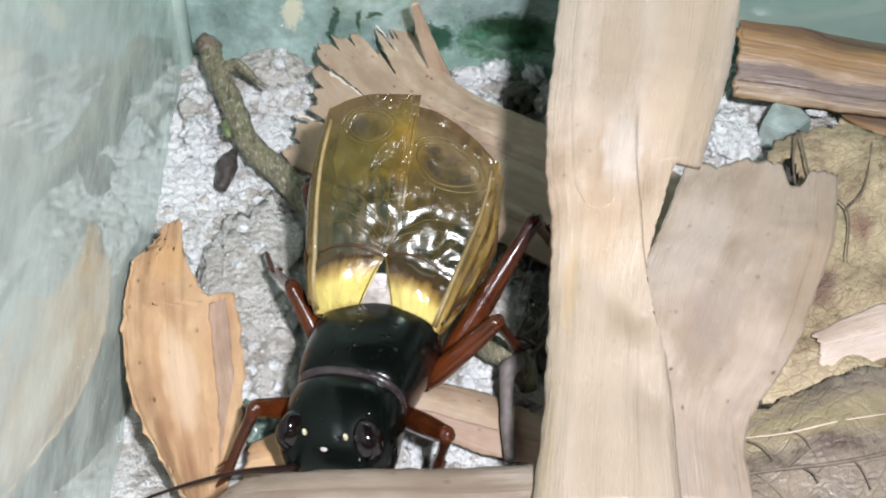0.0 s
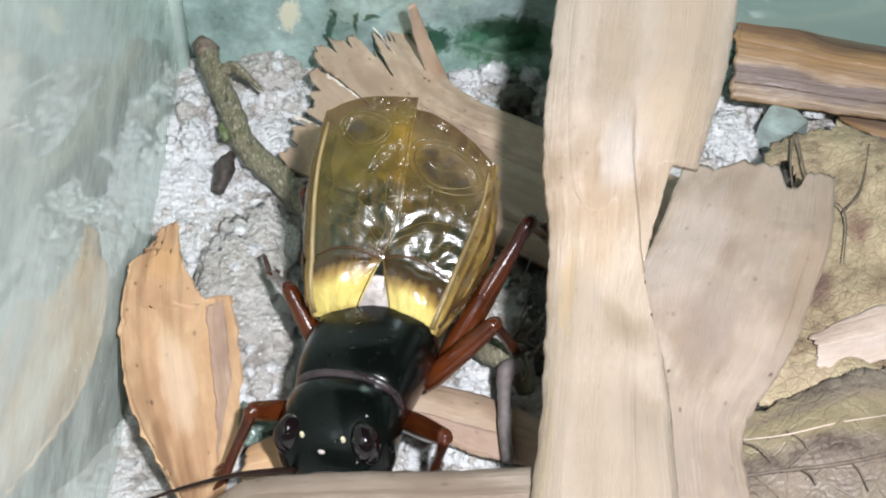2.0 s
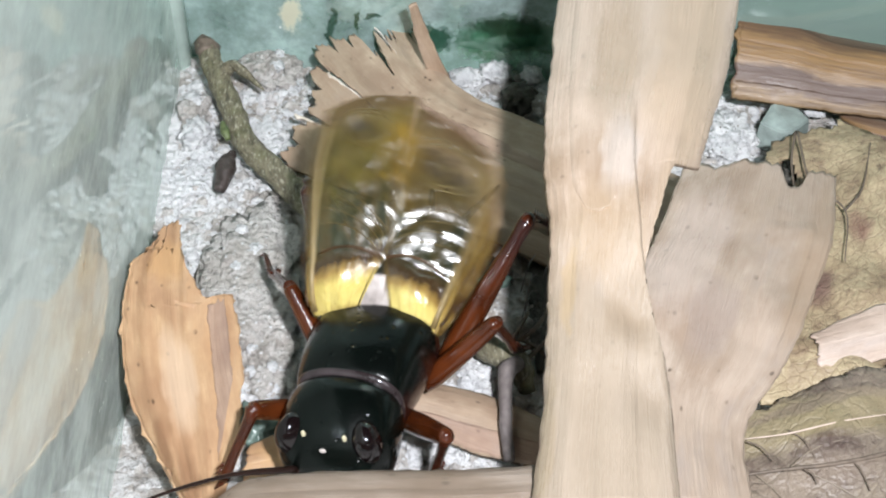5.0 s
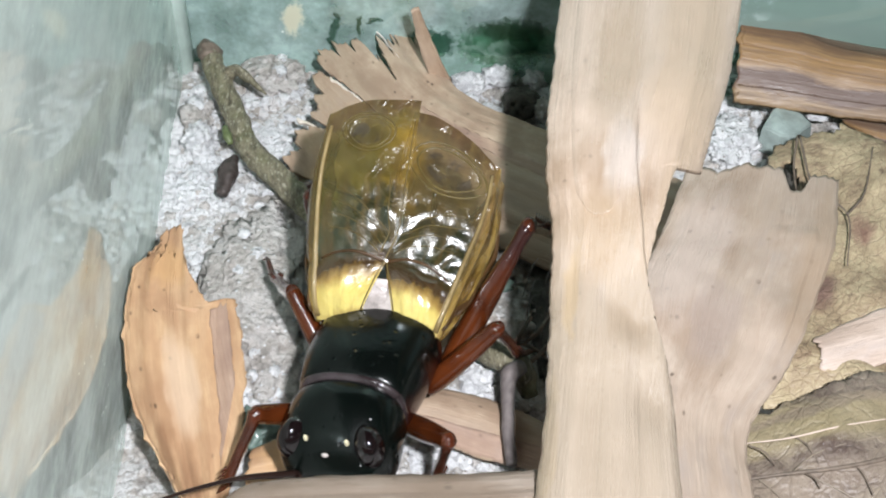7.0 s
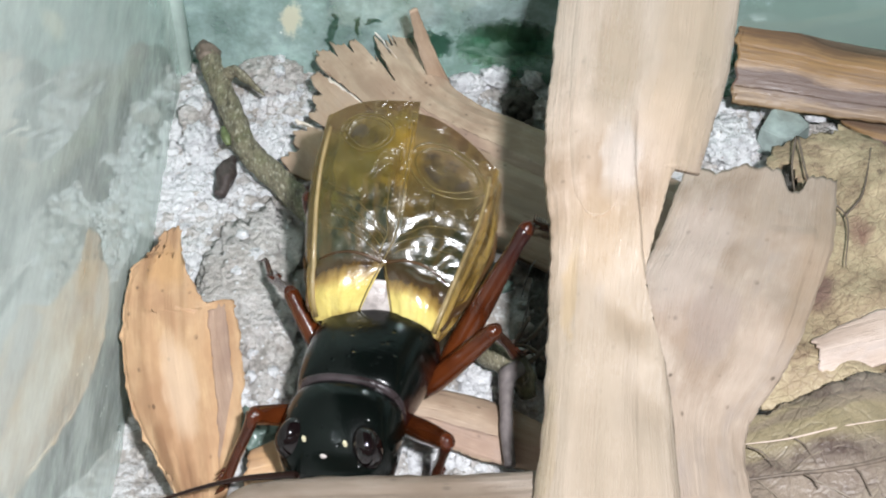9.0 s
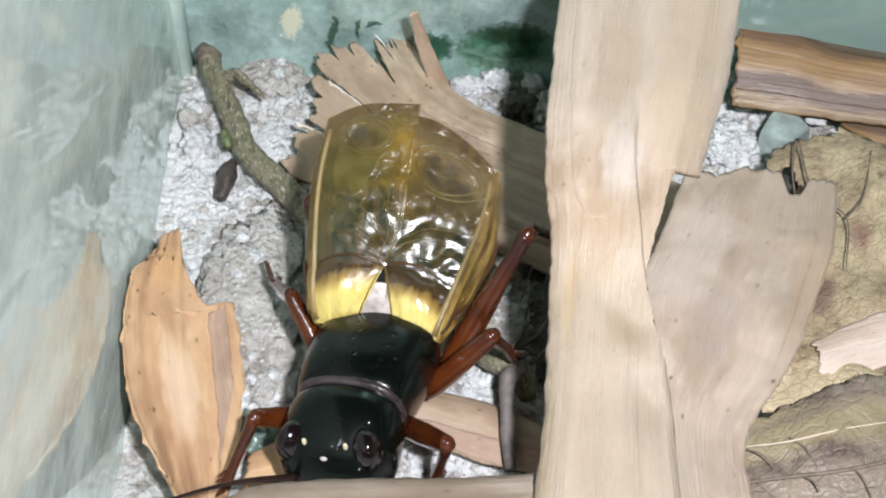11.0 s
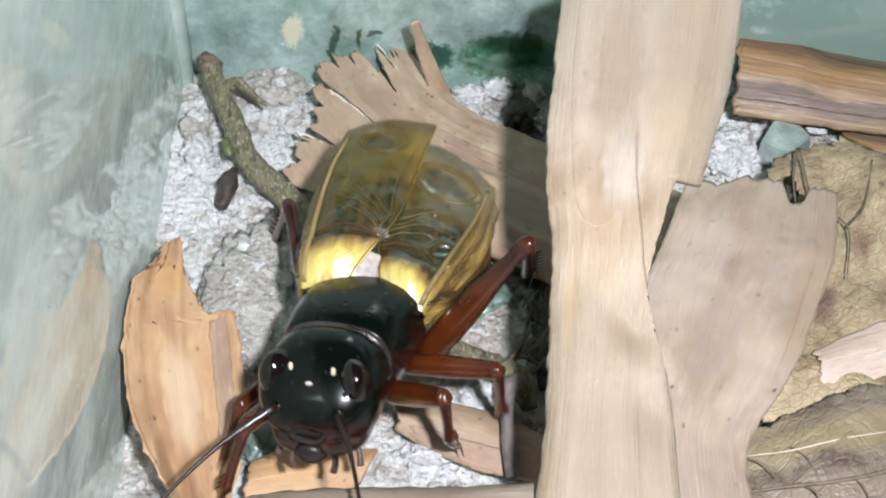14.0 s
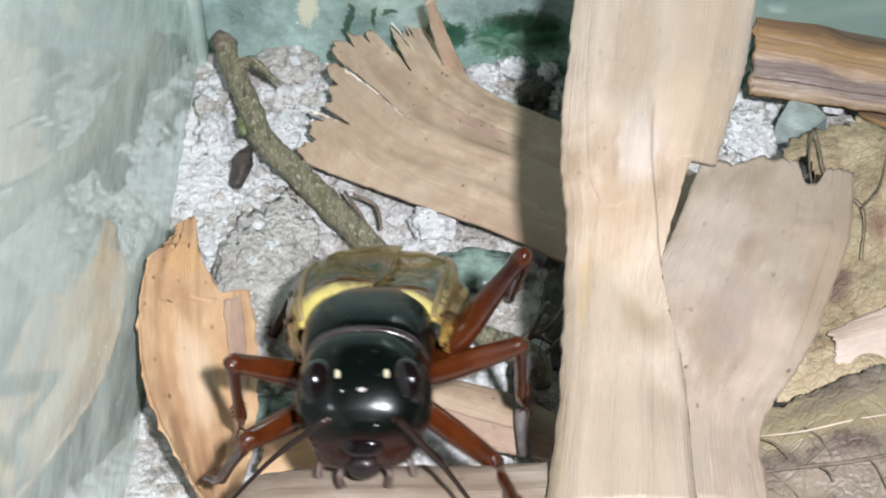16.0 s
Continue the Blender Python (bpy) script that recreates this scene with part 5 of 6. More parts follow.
def build_body():
    bm = loft(bmesh.new(), [(2.45, 0, -0.2, 2.6, 1.9, 2.2), (2.2, 0, -0.1, 2.95, 2.2, 2.5), (1.2, 0, 0, 3.15, 2.4, 2.7), (0, 0, 0, 3.28, 2.45, 2.8),
                            (-1.4, 0, 0, 3.34, 2.4, 2.7), (-2.65, 0, -0.05, 3.34, 2.24, 2.5), (-3.1, 0, -0.1, 3.14, 1.98, 2.2)], 40, 5, 2.7)
    part("pronotum", bm, SHIELD, cricket, "black glossy saddle-shaped neck shield")
    bm = loft(bmesh.new(), [(2.62, 0, -0.15, 2.6, 1.85, 2.1), (2.52, 0, -0.1, 2.82, 2.04, 2.3), (2.34, 0, -0.1, 2.94, 2.14, 2.4), (2.15, 0, -0.1, 2.92, 2.1, 2.3)], 40, 3, 2.5)
    part("collar", bm, COLLAR, cricket, "greyish brown front rim of the neck shield")
    bm = loft(bmesh.new(), [(-2.0, 0, -0.6, 2.6, 1.6, 2.2), (-4, 0, -0.8, 3.0, 1.8, 2.4), (-7, 0, -1.0, 3.1, 1.9, 2.4), (-10, 0, -1.2, 2.9, 1.8, 2.2),
                            (-13, 0, -1.5, 2.3, 1.4, 1.7), (-15, 0, -1.8, 1.4, 0.8, 1.0), (-15.9, 0, -1.9, 0.4, 0.3, 0.3)], 30, 5, 2.2)
    for v in bm.verts:
        if v.co.y < -5 * UNIT:
            k = 1 + 0.025 * math.cos(v.co.y / UNIT * 2 * math.pi / 1.35)
            v.co.x, v.co.z = v.co.x * k, (v.co.z + 0.0012) * k - 0.0012
    for v in bm.verts:
        v.co -= V((0, -2.0, -0.6)) * UNIT
    abdomen = part("abdomen", bm, BELLY, cricket, "dark olive-brown ringed abdomen")
    for side in (-1, 1):
        bm = loft(bmesh.new(), [(-0.9, side * 1.2, 1.55, 1.0, 0.35, 0.5), (-2.5, side * 1.35, 1.75, 1.25, 0.4, 0.6), (-5.5, side * 1.4, 1.7, 1.3, 0.4, 0.6), (-8.5, side * 1.2, 1.4, 1.1, 0.35, 0.5), (-11.0, side * 0.7, 0.9, 0.5, 0.25, 0.3), (-12.0, side * 0.5, 0.7, 0.15, 0.1, 0.1)], 20, 4, 2.4)
        part("hindwing", bm, FOLDED, abdomen, "dark brown folded hindwing along the back")
    bm = bmesh.new()
    lump(bm, (0, -3.5, 0.98), (1.4, 2.0, 0.55), 4, 0.1, 3)
    part("back_plate", bm, SKIN, cricket, "pale grey skin between the wing roots")
    bm = loft(bmesh.new(), [(2.2, 0, -2.2, 1.9, 0.8, 0.9), (0, 0, -2.4, 2.5, 1.0, 1.0), (-3, 0, -2.4, 2.6, 1.0, 1.0), (-5, 0, -2.4, 2.2, 0.8, 0.8)], 24, 4)
    part("breast", bm, BROWN, cricket, "dark brown underside")
    for side in (-1, 1):
        bm = tube(bmesh.new(), [(side * 0.9, -13.0, -1.2), (side * 1.8, -16, -1.3), (side * 2.5, -19, -1.8)], [0.26, 0.18, 0.05], 8, 1, 0.1, 1, 14)
        part("cercus", bm, SHIN, abdomen, "thin dark tail feeler")
    return abdomen


def build_head():
    """The head hangs from the neck; its own space has its origin at the neck."""
    head = part("head", loft(bmesh.new(), [(-0.5, 0, -0.5, 2.3, 1.9, 2.0), (0.4, 0, -0.4, 2.85, 2.35, 2.8), (1.5, 0, -0.5, 2.98, 2.6, 3.4), (2.7, 0, -0.7, 3.0, 2.4, 3.5),
                                           (3.7, 0, -0.9, 2.68, 1.9, 2.5), (4.4, 0, -1.1, 1.95, 1.2, 1.6), (4.72, 0, -1.2, 0.9, 0.5, 0.7)], 40, 6, 2.3), HEAD_MAT, cricket, "black glossy round head with a dark red face")
    for v in head.data.vertices:
        v.co.x *= 1 - 0.012 * max(0.0, -0.8 - v.co.z / UNIT)
    for side in (-1, 1):
        bm = bmesh.new()
        for v in lump(bm, (0, 0, 0), (0.8, 1.15, 1.4), 1, 0.01, 4):
            v.co = Matrix.Rotation(radians(side * -25), 3, "Z") @ Matrix.Rotation(radians(-20), 3, "X") @ v.co + V((side * 1.84, 2.95, 0.25)) * UNIT
        part("eye", bm, EYE_MAT, head, "dark brown bulging eye")
        bm = bmesh.new()
        lump(bm, (side * 1.05, 3.55, 1.12), (0.12, 0.12, 0.24), 2, 0.05, 2)
        part("ocellus", bm, CREAM, head, "cream spot on the brow")
        bm = tube(bmesh.new(), [(side * 1.35, 3.5, -0.75), (side * 1.45, 4.15, -0.75), (side * 1.55, 4.5, -0.6)], [0.42, 0.4, 0.26], 12, 1, 0, 0, 8)
        part("antenna_base", bm, BROWN, head)
        bm = tube(bmesh.new(), [(side * 0.75, 3.2, -3.5), (side * 1.1, 3.8, -4.3), (side * 1.0, 3.9, -5.0)], [0.2, 0.16, 0.2], 8, 1, 0.1, side, 12)
        part("palp", bm, MOUTH, head, "pale jointed mouth feeler")
        bm = tube(bmesh.new(), [(side * 1.6, 2.5, -3.2), (side * 2.0, 2.9, -4.2), (side * 2.1, 3.1, -4.9)], [0.18, 0.15, 0.19], 8, 1, 0.1, side, 12)
        part("palp", bm, MOUTH, head, "pale jointed mouth feeler")
        bm = loft(bmesh.new(), [(1.4, side * 1.7, -2.5, 0.7, 1.2, 1.4), (2.8, side * 1.5, -2.6, 1.0, 1.3, 1.5), (4.0, side * 1.1, -2.6, 0.85, 1.0, 1.25), (4.5, side * 0.9, -2.7, 0.35, 0.5, 0.7)], 18, 4)
        part("cheek", bm, CHEEK, head, "dark red-brown cheek and jaw")
    bm = bmesh.new()
    lump(bm, (0, 4.03, 0.58), (0.2, 0.14, 0.12), 3, 0.05, 2)
    part("ocellus", bm, SKIN, head, "dull grey spot on the brow")
    bm = loft(bmesh.new(), [(2.9, 0, -3.7, 0.9, 0.6, 0.8), (3.9, 0, -3.6, 0.85, 0.7, 0.9), (4.45, 0, -3.5, 0.65, 0.6, 0.7), (4.65, 0, -3.4, 0.3, 0.3, 0.3)], 18, 4)
    part("upper_lip", bm, RIM, head, "dark brown upper lip")
    bm = loft(bmesh.new(), [(3.6, 0, -2.1, 1.0, 0.7, 0.8), (4.4, 0, -2.1, 0.95, 0.6, 0.75), (4.78, 0, -2.1, 0.75, 0.4, 0.55), (4.85, 0, -2.1, 0.3, 0.2, 0.25)], 18, 4, 2.6)
    part("face_plate", bm, EYE_MAT, head, "dark brown face plate above the lip")
    for piece in (head, *head.children):
        for v in piece.data.vertices:
            z = v.co.z / UNIT
            v.co.x *= 1.04
            if z < -1:
                v.co.z = (-1 + (z + 1) * 0.82) * UNIT
    return head


def build_antennae():
    """Long thin feelers; own space: root at the origin, running along +Y with a droop."""
    made = []
    for side in (-1, 1):
        bm = tube(bmesh.new(), [(0, 0, 0), (side * 0.3, 4, 0.5), (side * 0.2, 9, 0.3), (side * -0.6, 15, -0.8), (side * -2, 21, -2.5)], [0.23, 0.11, 0.065, 0.045, 0.03], 8, 1, 0, 0, 40)
        made.append(part("antenna", bm, FEELER, cricket, "long thin dark feeler"))
    return made


WING_LENGTH = 11.9


def wing_point(s, v, side):
    """s along the wing, v across: 0 inner edge, 1 the fold, up to 1.6 the turned-down flank. In millimetres, root at the origin."""
    inner = -1.15 - 2.05 * min(1, s * 2.6) - 0.4 * s
    outer = 1.1 + 0.7 * min(1, s * 1.6) - 0.6 * max(0, s - 0.8) * 2
    if side > 0:
        outer -= 0.95 * max(0.0, s - 0.1)
        inner -= 0.6 * s
    cut = 0.05 * max(0.0, min(v, 1.0) - 0.45) ** 2 / 0.3 if side > 0 else 0.15 * max(0.0, min(v, 1.0) - 0.15) ** 1.6 / 0.77
    round_end = 1 - cut - 0.12 * max(0, v - 1)
    y = -s * WING_LENGTH * round_end
    harp = math.exp(-((s - 0.43) / 0.13) ** 2) * max(0.0, 1 - (2 * min(v, 1) - 1) ** 4)
    z = (0.35 if side < 0 else 0.55) * math.sin(min(v, 1) * math.pi * 0.75 + 0.35) + (0.55 if side < 0 else 1.0) * (1 - math.exp(-s / 0.08)) + 0.25 * math.sin(s * 2.6)
    z += (0.12 if side < 0 else 0.05) * harp * math.sin(2 * math.pi * (s * 8 - v * 2.2 + 0.7 * noise.noise(V((s * 5, v * 4, side))))) + 0.24 * harp * noise.noise(V((s * 9, v * 5, side * 2)))
    z += (0.5 if side < 0 else 0.25) * math.exp(-((s - 0.13) / 0.1) ** 2) * math.sin(min(v, 1) * math.pi)
    z -= 0.20 * math.exp(-((s - 0.27) / 0.025) ** 2)
    mirror = ((s - 0.78) / 0.12) ** 2 + ((v - 0.52) / 0.36) ** 2 if side < 0 else ((s - 0.85) / 0.085) ** 2 + ((v - 0.52) / 0.25) ** 2
    z -= 0.16 * math.exp(-mirror ** 2)
    z += 0.08 * noise.noise(V((s * 9, v * 6, side * 3)))
    if v <= 1:
        return V((side * (inner + (outer - inner) * v), y, z))
    wide = 1.3 + 3.2 * math.sin(min(1, s * 1.15) * math.pi * 0.85)
    d = (v - 1) / 0.6 * wide
    a = radians(42 + 40 * min(1.0, (v - 1) / 0.6)) * min(1, (v - 1) / 0.10)
    return V((side * (outer + d * math.cos(a) + 0.12 * math.sin(d * 5)), y, z - d * math.sin(a)))


def build_wing(side):
    nu, nd, nl = 64, 30, 14
    vs = [j / nd for j in range(nd + 1)] + [1 + 0.6 * j / nl for j in range(1, nl + 1)]
    bm = bmesh.new()
    uvl = bm.loops.layers.uv.new("UVMap")
    grid = [[bm.verts.new(wing_point(i / nu, v, side) * UNIT) for i in range(nu + 1)] for v in vs]
    for j in range(len(vs) - 1):
        for i in range(nu):
            f = bm.faces.new((grid[j][i], grid[j][i + 1], grid[j + 1][i + 1], grid[j + 1][i]))
            for lp, (a, b) in zip(f.loops, ((j, i), (j, i + 1), (j + 1, i + 1), (j + 1, i))):
                lp[uvl].uv = (b / nu, vs[a] / 1.6)
    wing = part("forewing", bm, WING[side], cricket, "amber see-through forewing with a yellow root patch")

    bm = bmesh.new()
    rows = [[bm.verts.new((wing_point(0.02 * i, 0.0, side) - V((side * 1.5 * (1 - i / 14) * j / 4, 0, 0.3 * j / 4 + 0.02))) * UNIT) for j in range(5)] for i in range(10)]
    for a, b in zip(rows, rows[1:]):
        for j in range(4):
            bm.faces.new((a[j], a[j + 1], b[j + 1], b[j]))
    part("root_skin", bm, SKIN, wing, "pale skin fold at the wing root")

    def vein(runs, r, name, mat, label):
        for run in runs:
            b = bmesh.new()
            pts = [wing_point(s, v, side) + V((side * 0.05 if v > 1 else 0, 0, 0.03)) for s, v in run]
            tube(b, pts, [r * (1.15 - 0.5 * i / (len(pts) - 1)) for i in range(len(pts))], 6)
            part(name, b, mat, wing, label)

    def run(a, b, k=0.0, n=16):
        return [(a[0] + (b[0] - a[0]) * i / n + k * math.sin(math.pi * i / n), a[1] + (b[1] - a[1]) * i / n) for i in range(n + 1)]
    vein([run((0.02, 0.985), (0.93, 0.985))], 0.15, "fold_vein", GOLD, "stout golden vein along the fold")
    vein([run((0.26, 0.05), (0.28, 0.9), 0.03)], 0.09, "file_vein", VEIN_DARK, "dark ridged cross vein")
    vein([run((0.30 + 0.03 * q, 0.15), (0.42 + 0.07 * q, 0.85), 0.02) for q in range(4)], 0.027, "harp_vein", VEIN, "")
    at, k = (0.78, 1.0) if side < 0 else (0.85, 0.7)
    ring, ring2 = ([(at + k * (0.10 * big * math.sin(a) + 0.03 * math.cos(a)), 0.52 + k * (0.34 * big * math.cos(a) + 0.05 * math.sin(2 * a))) for a in (2 * math.pi * i / 32 for i in range(33))] for big in (1.0, 1.24))
    vein([ring, ring2], 0.05, "mirror_frame", VEIN, "pale ring round the clear wing cell")
    vein([run((0.03, 0.03), (0.9, 0.03)), run((0.3, 0.12), (0.66, 0.2))], 0.04, "inner_vein", VEIN, "")
    vein([run((0.04 + 0.02 * q, 1.06 + 0.03 * q), (0.42 + 0.08 * q, 1.55 - 0.02 * q), 0.05) for q in range(7)], 0.08, "flank_vein", VEIN_DARK, "brown vein of the turned-down flank")
    return wing


def build_leg(kind, mats):
    """Thigh along +Y from the hip; the shin hangs on it at the knee."""
    fl, tl = {"hind": (10.0, 8.0), "mid": (5.6, 4.8), "front": (5.6, 4.4)}[kind]
    if kind == "hind":
        rings = [(0, 0, 0, 0.45, 0.5, 0.5), (0.8, 0, 0, 0.58, 0.7, 0.7), (2.4, 0, 0, 0.68, 0.86, 0.8), (4.6, 0, 0, 0.64, 0.8, 0.72), (6.8, 0, 0.05, 0.52, 0.6, 0.56),
                 (8.5, 0, 0.05, 0.40, 0.44, 0.44), (9.5, 0, 0.05, 0.44, 0.5, 0.5), (10.0, 0, 0, 0.25, 0.3, 0.3)]
    else:
        rings = [(0, 0, 0, 0.5, 0.5, 0.5), (0.8, 0, 0, 0.58, 0.64, 0.64), (fl * 0.5, 0, 0, 0.57, 0.62, 0.62), (fl * 0.85, 0, 0, 0.47, 0.52, 0.52), (fl * 0.97, 0, 0, 0.42, 0.46, 0.46), (fl, 0, 0, 0.25, 0.28, 0.28)]
    thigh = part(kind + "_thigh", loft(bmesh.new(), rings, 18, 4), mats[0], cricket, "red-brown glossy thigh")
    knee = bmesh.new()
    kr = 0.5 if kind == "hind" else 0.4
    lump(knee, (0, fl * 0.965, 0), (kr * 0.9, fl * 0.06, kr), 5, 0.08, 3)
    part("knee", knee, SHIN, thigh, "dark red knee")
    r = 0.36 if kind == "hind" else 0.32
    bm = tube(bmesh.new(), [(0, -0.1, 0), (0, tl * 0.15, -0.1), (0, tl * 0.6, 0.0), (0, tl, 0)], [r * 1.15, r, r * 0.85, r], 10, 1, 0, 0, 14)
    for q in range(6 if kind == "hind" else 3):
        for side in (-1, 1):
            y = tl * (0.35 + 0.11 * q) if kind == "hind" else tl * (0.8 + 0.08 * q)
            tube(bm, [(side * r * 0.6, y, 0.2), (side * r * 1.4, y + 0.45, 0.75 if kind == "hind" else 0.3)], [0.11, 0.02], 5)
    shin = part(kind + "_shin", bm, mats[1], thigh, "dark red spined shin")
    bm = tube(bmesh.new(), [(0, tl - 0.1, 0), (0, tl + 0.9, 0.25), (0, tl + 1.7, 0.75), (0, tl + 2.3, 0.9)], [0.2, 0.2, 0.15, 0.12], 8, 1, 0, 0, 10)
    for side in (-1, 1):
        tube(bm, [(0, tl + 2.2, 0.9), (side * 0.35, tl + 2.6, 0.7)], [0.08, 0.02], 5)
    foot = part(kind + "_foot", bm, mats[1], shin)
    # the foot is one piece with its shin
    join = bmesh.new()
    join.from_mesh(shin.data)
    join.from_mesh(foot.data)
    join.to_mesh(shin.data)
    join.free()
    shin.data.shade_smooth()
    bpy.data.objects.remove(foot)
    return thigh, shin, fl


build_ground()
build_grit()
build_tank()
build_room()
build_sheaths()
build_litter()
UNIT = 1.06 * MM
ABDOMEN = build_body()
HEAD = build_head()
FEELERS = build_antennae()
WINGS = {side: build_wing(side) for side in (-1, 1)}
LEGS = {(kind, side): build_leg(kind, (RED, SHIN)) for kind in ("front", "mid", "hind") for side in (-1, 1)}
HIPS = {"front": (2.2, 0.9, -2.6), "mid": (2.6, -1.5, -2.3), "hind": (2.9, -3.1, -2.9)}

# ---- what moves: the cricket sings with raised wings, then folds them, lifts its head and turns ----
# seconds, top of the neck shield (mm), heading, head-up tilt, lean to its right, bend of the neck, wing lift, wing spread
STANCES = (
    (0.0, (-4.6, -15.5, 8.6), 164, 5, 9, -4, 41, 5),
    (13.3, (-4.6, -15.5, 8.6), 164, 5, 9, -4, 41, 5),
    (13.5, (-4.19, -14.26, 9.4), 164, 8, 8, -3, 38, 5),
    (13.7, (-4.29, -14.28, 10.3), 164, 13, 7, -2, 30, 5),
    (14.0, (-5.1, -13.59, 11), 164, 17, 6, 4, 22, 4),
    (14.2, (-5.8, -14.2, 11.5), 163, 20, 5, 3, 4, 1),
    (14.5, (-6.8, -15.11, 12), 161, 21, 4, 2, -6, 2),
    (14.8, (-6.9, -14.93, 12), 169, 23, 4, 1, -8, 2),
    (15.0, (-5.77, -14.99, 12), 179, 27, 2, -3, -8, 2),
    (15.2, (-5.88, -15.05, 12), 186, 27, 0, -8, -8, 2),
    (15.5, (-6.21, -15.65, 12), 183, 27, 2, -8, -8, 2),
    (15.8, (-6.17, -15.38, 12), 175, 27, 2, -12, -8, 2),
    (16.0, (-4.56, -17.98, 13.6), 181, 27, 0, 0, -8, 2),
)
# knee and foot of each leg (mm), by time; side 1 is the cricket's right
STEPS = {
    ("front", 1): ((0.0, (-10.3, -19.3, 6.7), (-12.05, -21.09, 2.5)), (13.4, (-10.3, -19.3, 6.7), (-12.05, -21.09, 2.5)), (14.0, (-10.64, -20.53, 8.03), (-12.01, -21.28, 3)), (14.5, (-12.84, -21.79, 10.44), (-13.68, -21.57, 3)),
                   (14.8, (-12.99, -21.74, 10.27), (-13.87, -21.1, 3)), (15.2, (-10.5, -22.1, 11.85), (-11.31, -20.55, 3)), (15.5, (-10.33, -22.67, 12.07), (-10.45, -20.4, 3)), (16.0, (-9.37, -24.45, 11.1), (-12.6, -24.35, 6))),
    ("front", -1): ((0.0, (0.38, -21.76, 7.51), (-0.61, -19.95, 1)), (13.4, (0.38, -21.73, 7.47), (-0.61, -19.95, 1)), (14.0, (0.2, -20.11, 10.09), (0.55, -18.49, 1)), (14.5, (-1.09, -21.06, 10.91), (0.07, -19.35, 1.5)),
                    (14.62, (-1.78, -23.19, 10.57), (-1.2, -23.76, 6)), (14.8, (-1.33, -22.46, 9.85), (-0.92, -23.54, 6)), (15.2, (1.56, -21.55, 8.46), (4.43, -23.35, 5)), (15.5, (1.5, -21.62, 9.05), (4.19, -23.01, 5)), (15.8, (1.9, -22.9, 10.5), (3.6, -24.6, 9.5)), (16.0, (1.98, -25.17, 9.6), (2.96, -29.93, 12.3))),
    ("mid", 1): ((0.0, (-9.15, -9.83, 7.16), (-11.92, -2.78, 1)), (13.4, (-9.15, -9.8, 7.13), (-11.92, -2.78, 1)), (14.2, (-11.87, -18.7, 5.53), (-12.35, -21.02, 3)), (14.8, (-13.43, -19.56, 8), (-14.44, -20.35, 3)),
                 (15.0, (-11.6, -19.5, 9.82), (-12.17, -19.95, 3)), (15.5, (-11.76, -20.21, 10.06), (-12.5, -20.34, 3)), (16.0, (-10.21, -20.27, 11.04), (-11.54, -20.12, 3))),
    ("mid", -1): ((0.0, (3.04, -14.15, 7.92), (5.11, -11.21, 1)), (13.6, (2.97, -15.28, 9.19), (5.11, -11.21, 1)), (14.2, (2.54, -16.73, 7.53), (2.87, -16.4, 1)), (14.5, (1.63, -17.39, 5.56), (2.33, -18.67, 1)), (14.8, (-0.05, -19.34, 3.78), (0.28, -18.47, 1)),
                  (15.2, (0.42, -19.99, 3.37), (0.43, -19.44, 1)), (15.5, (0.77, -18.57, 10.26), (2.09, -16.42, 1.5)), (16.0, (1.9, -18.75, 10.4), (3.79, -17.78, 1.0))),
    ("hind", 1): ((0.0, (-8.17, -4.62, 11.29), (-8.03, 5.18, 1)), (13.6, (-7.9, -6.62, 13.07), (-8.03, 5.18, 1)), (14.0, (-9.85, -1.21, 6.91), (-11.21, 1.3, 1)), (14.4, (-10.09, -2.5, 6.11), (-11.32, -1.71, 1)), (14.8, (-10.62, -3.2, 4.14), (-11.84, -4.23, 0.5)),
                  (15.2, (-10.97, -4.66, 2.69), (-11.87, -7.4, 1)), (16.0, (-10.53, -6.07, 2.55), (-11.24, -8.74, 1))),
    ("hind", -1): ((0.0, (5.83, -7.66, 10.58), (7.52, -1.48, 1)), (13.6, (5.53, -10.66, 13.42), (7.52, -1.48, 1)), (14.0, (4.92, -12.2, 14.04), (5.38, -3.96, 1)), (14.4, (3.83, -13.18, 13.9), (3.65, -6.73, 1)), (14.8, (3.09, -15.38, 14.09), (2.46, -9.48, 1)),
                   (16.0, (2.76, -17.37, 15.21), (2.36, -9.13, 1))),
}
# where the feelers point (mm)
FEELS = {1: ((0.0, (-12.79, -26, 8)), (13.4, (-12.79, -26, 8)), (14.0, (-13.65, -25.49, 8)), (14.6, (-7.74, -31.6, 12)), (15.4, (-9.23, -27.55, 9)), (16.0, (-10.62, -27.65, 9))),
         -1: ((0.0, (-0.68, -26.91, 6)), (13.4, (-0.68, -26.91, 6)), (14.0, (-3.63, -31.29, 12)), (14.8, (-4.84, -31.73, 12)), (15.2, (5.2, -28.68, 12)), (15.5, (2.39, -29.64, 12)), (16.0, (1.85, -32.39, 12)))}
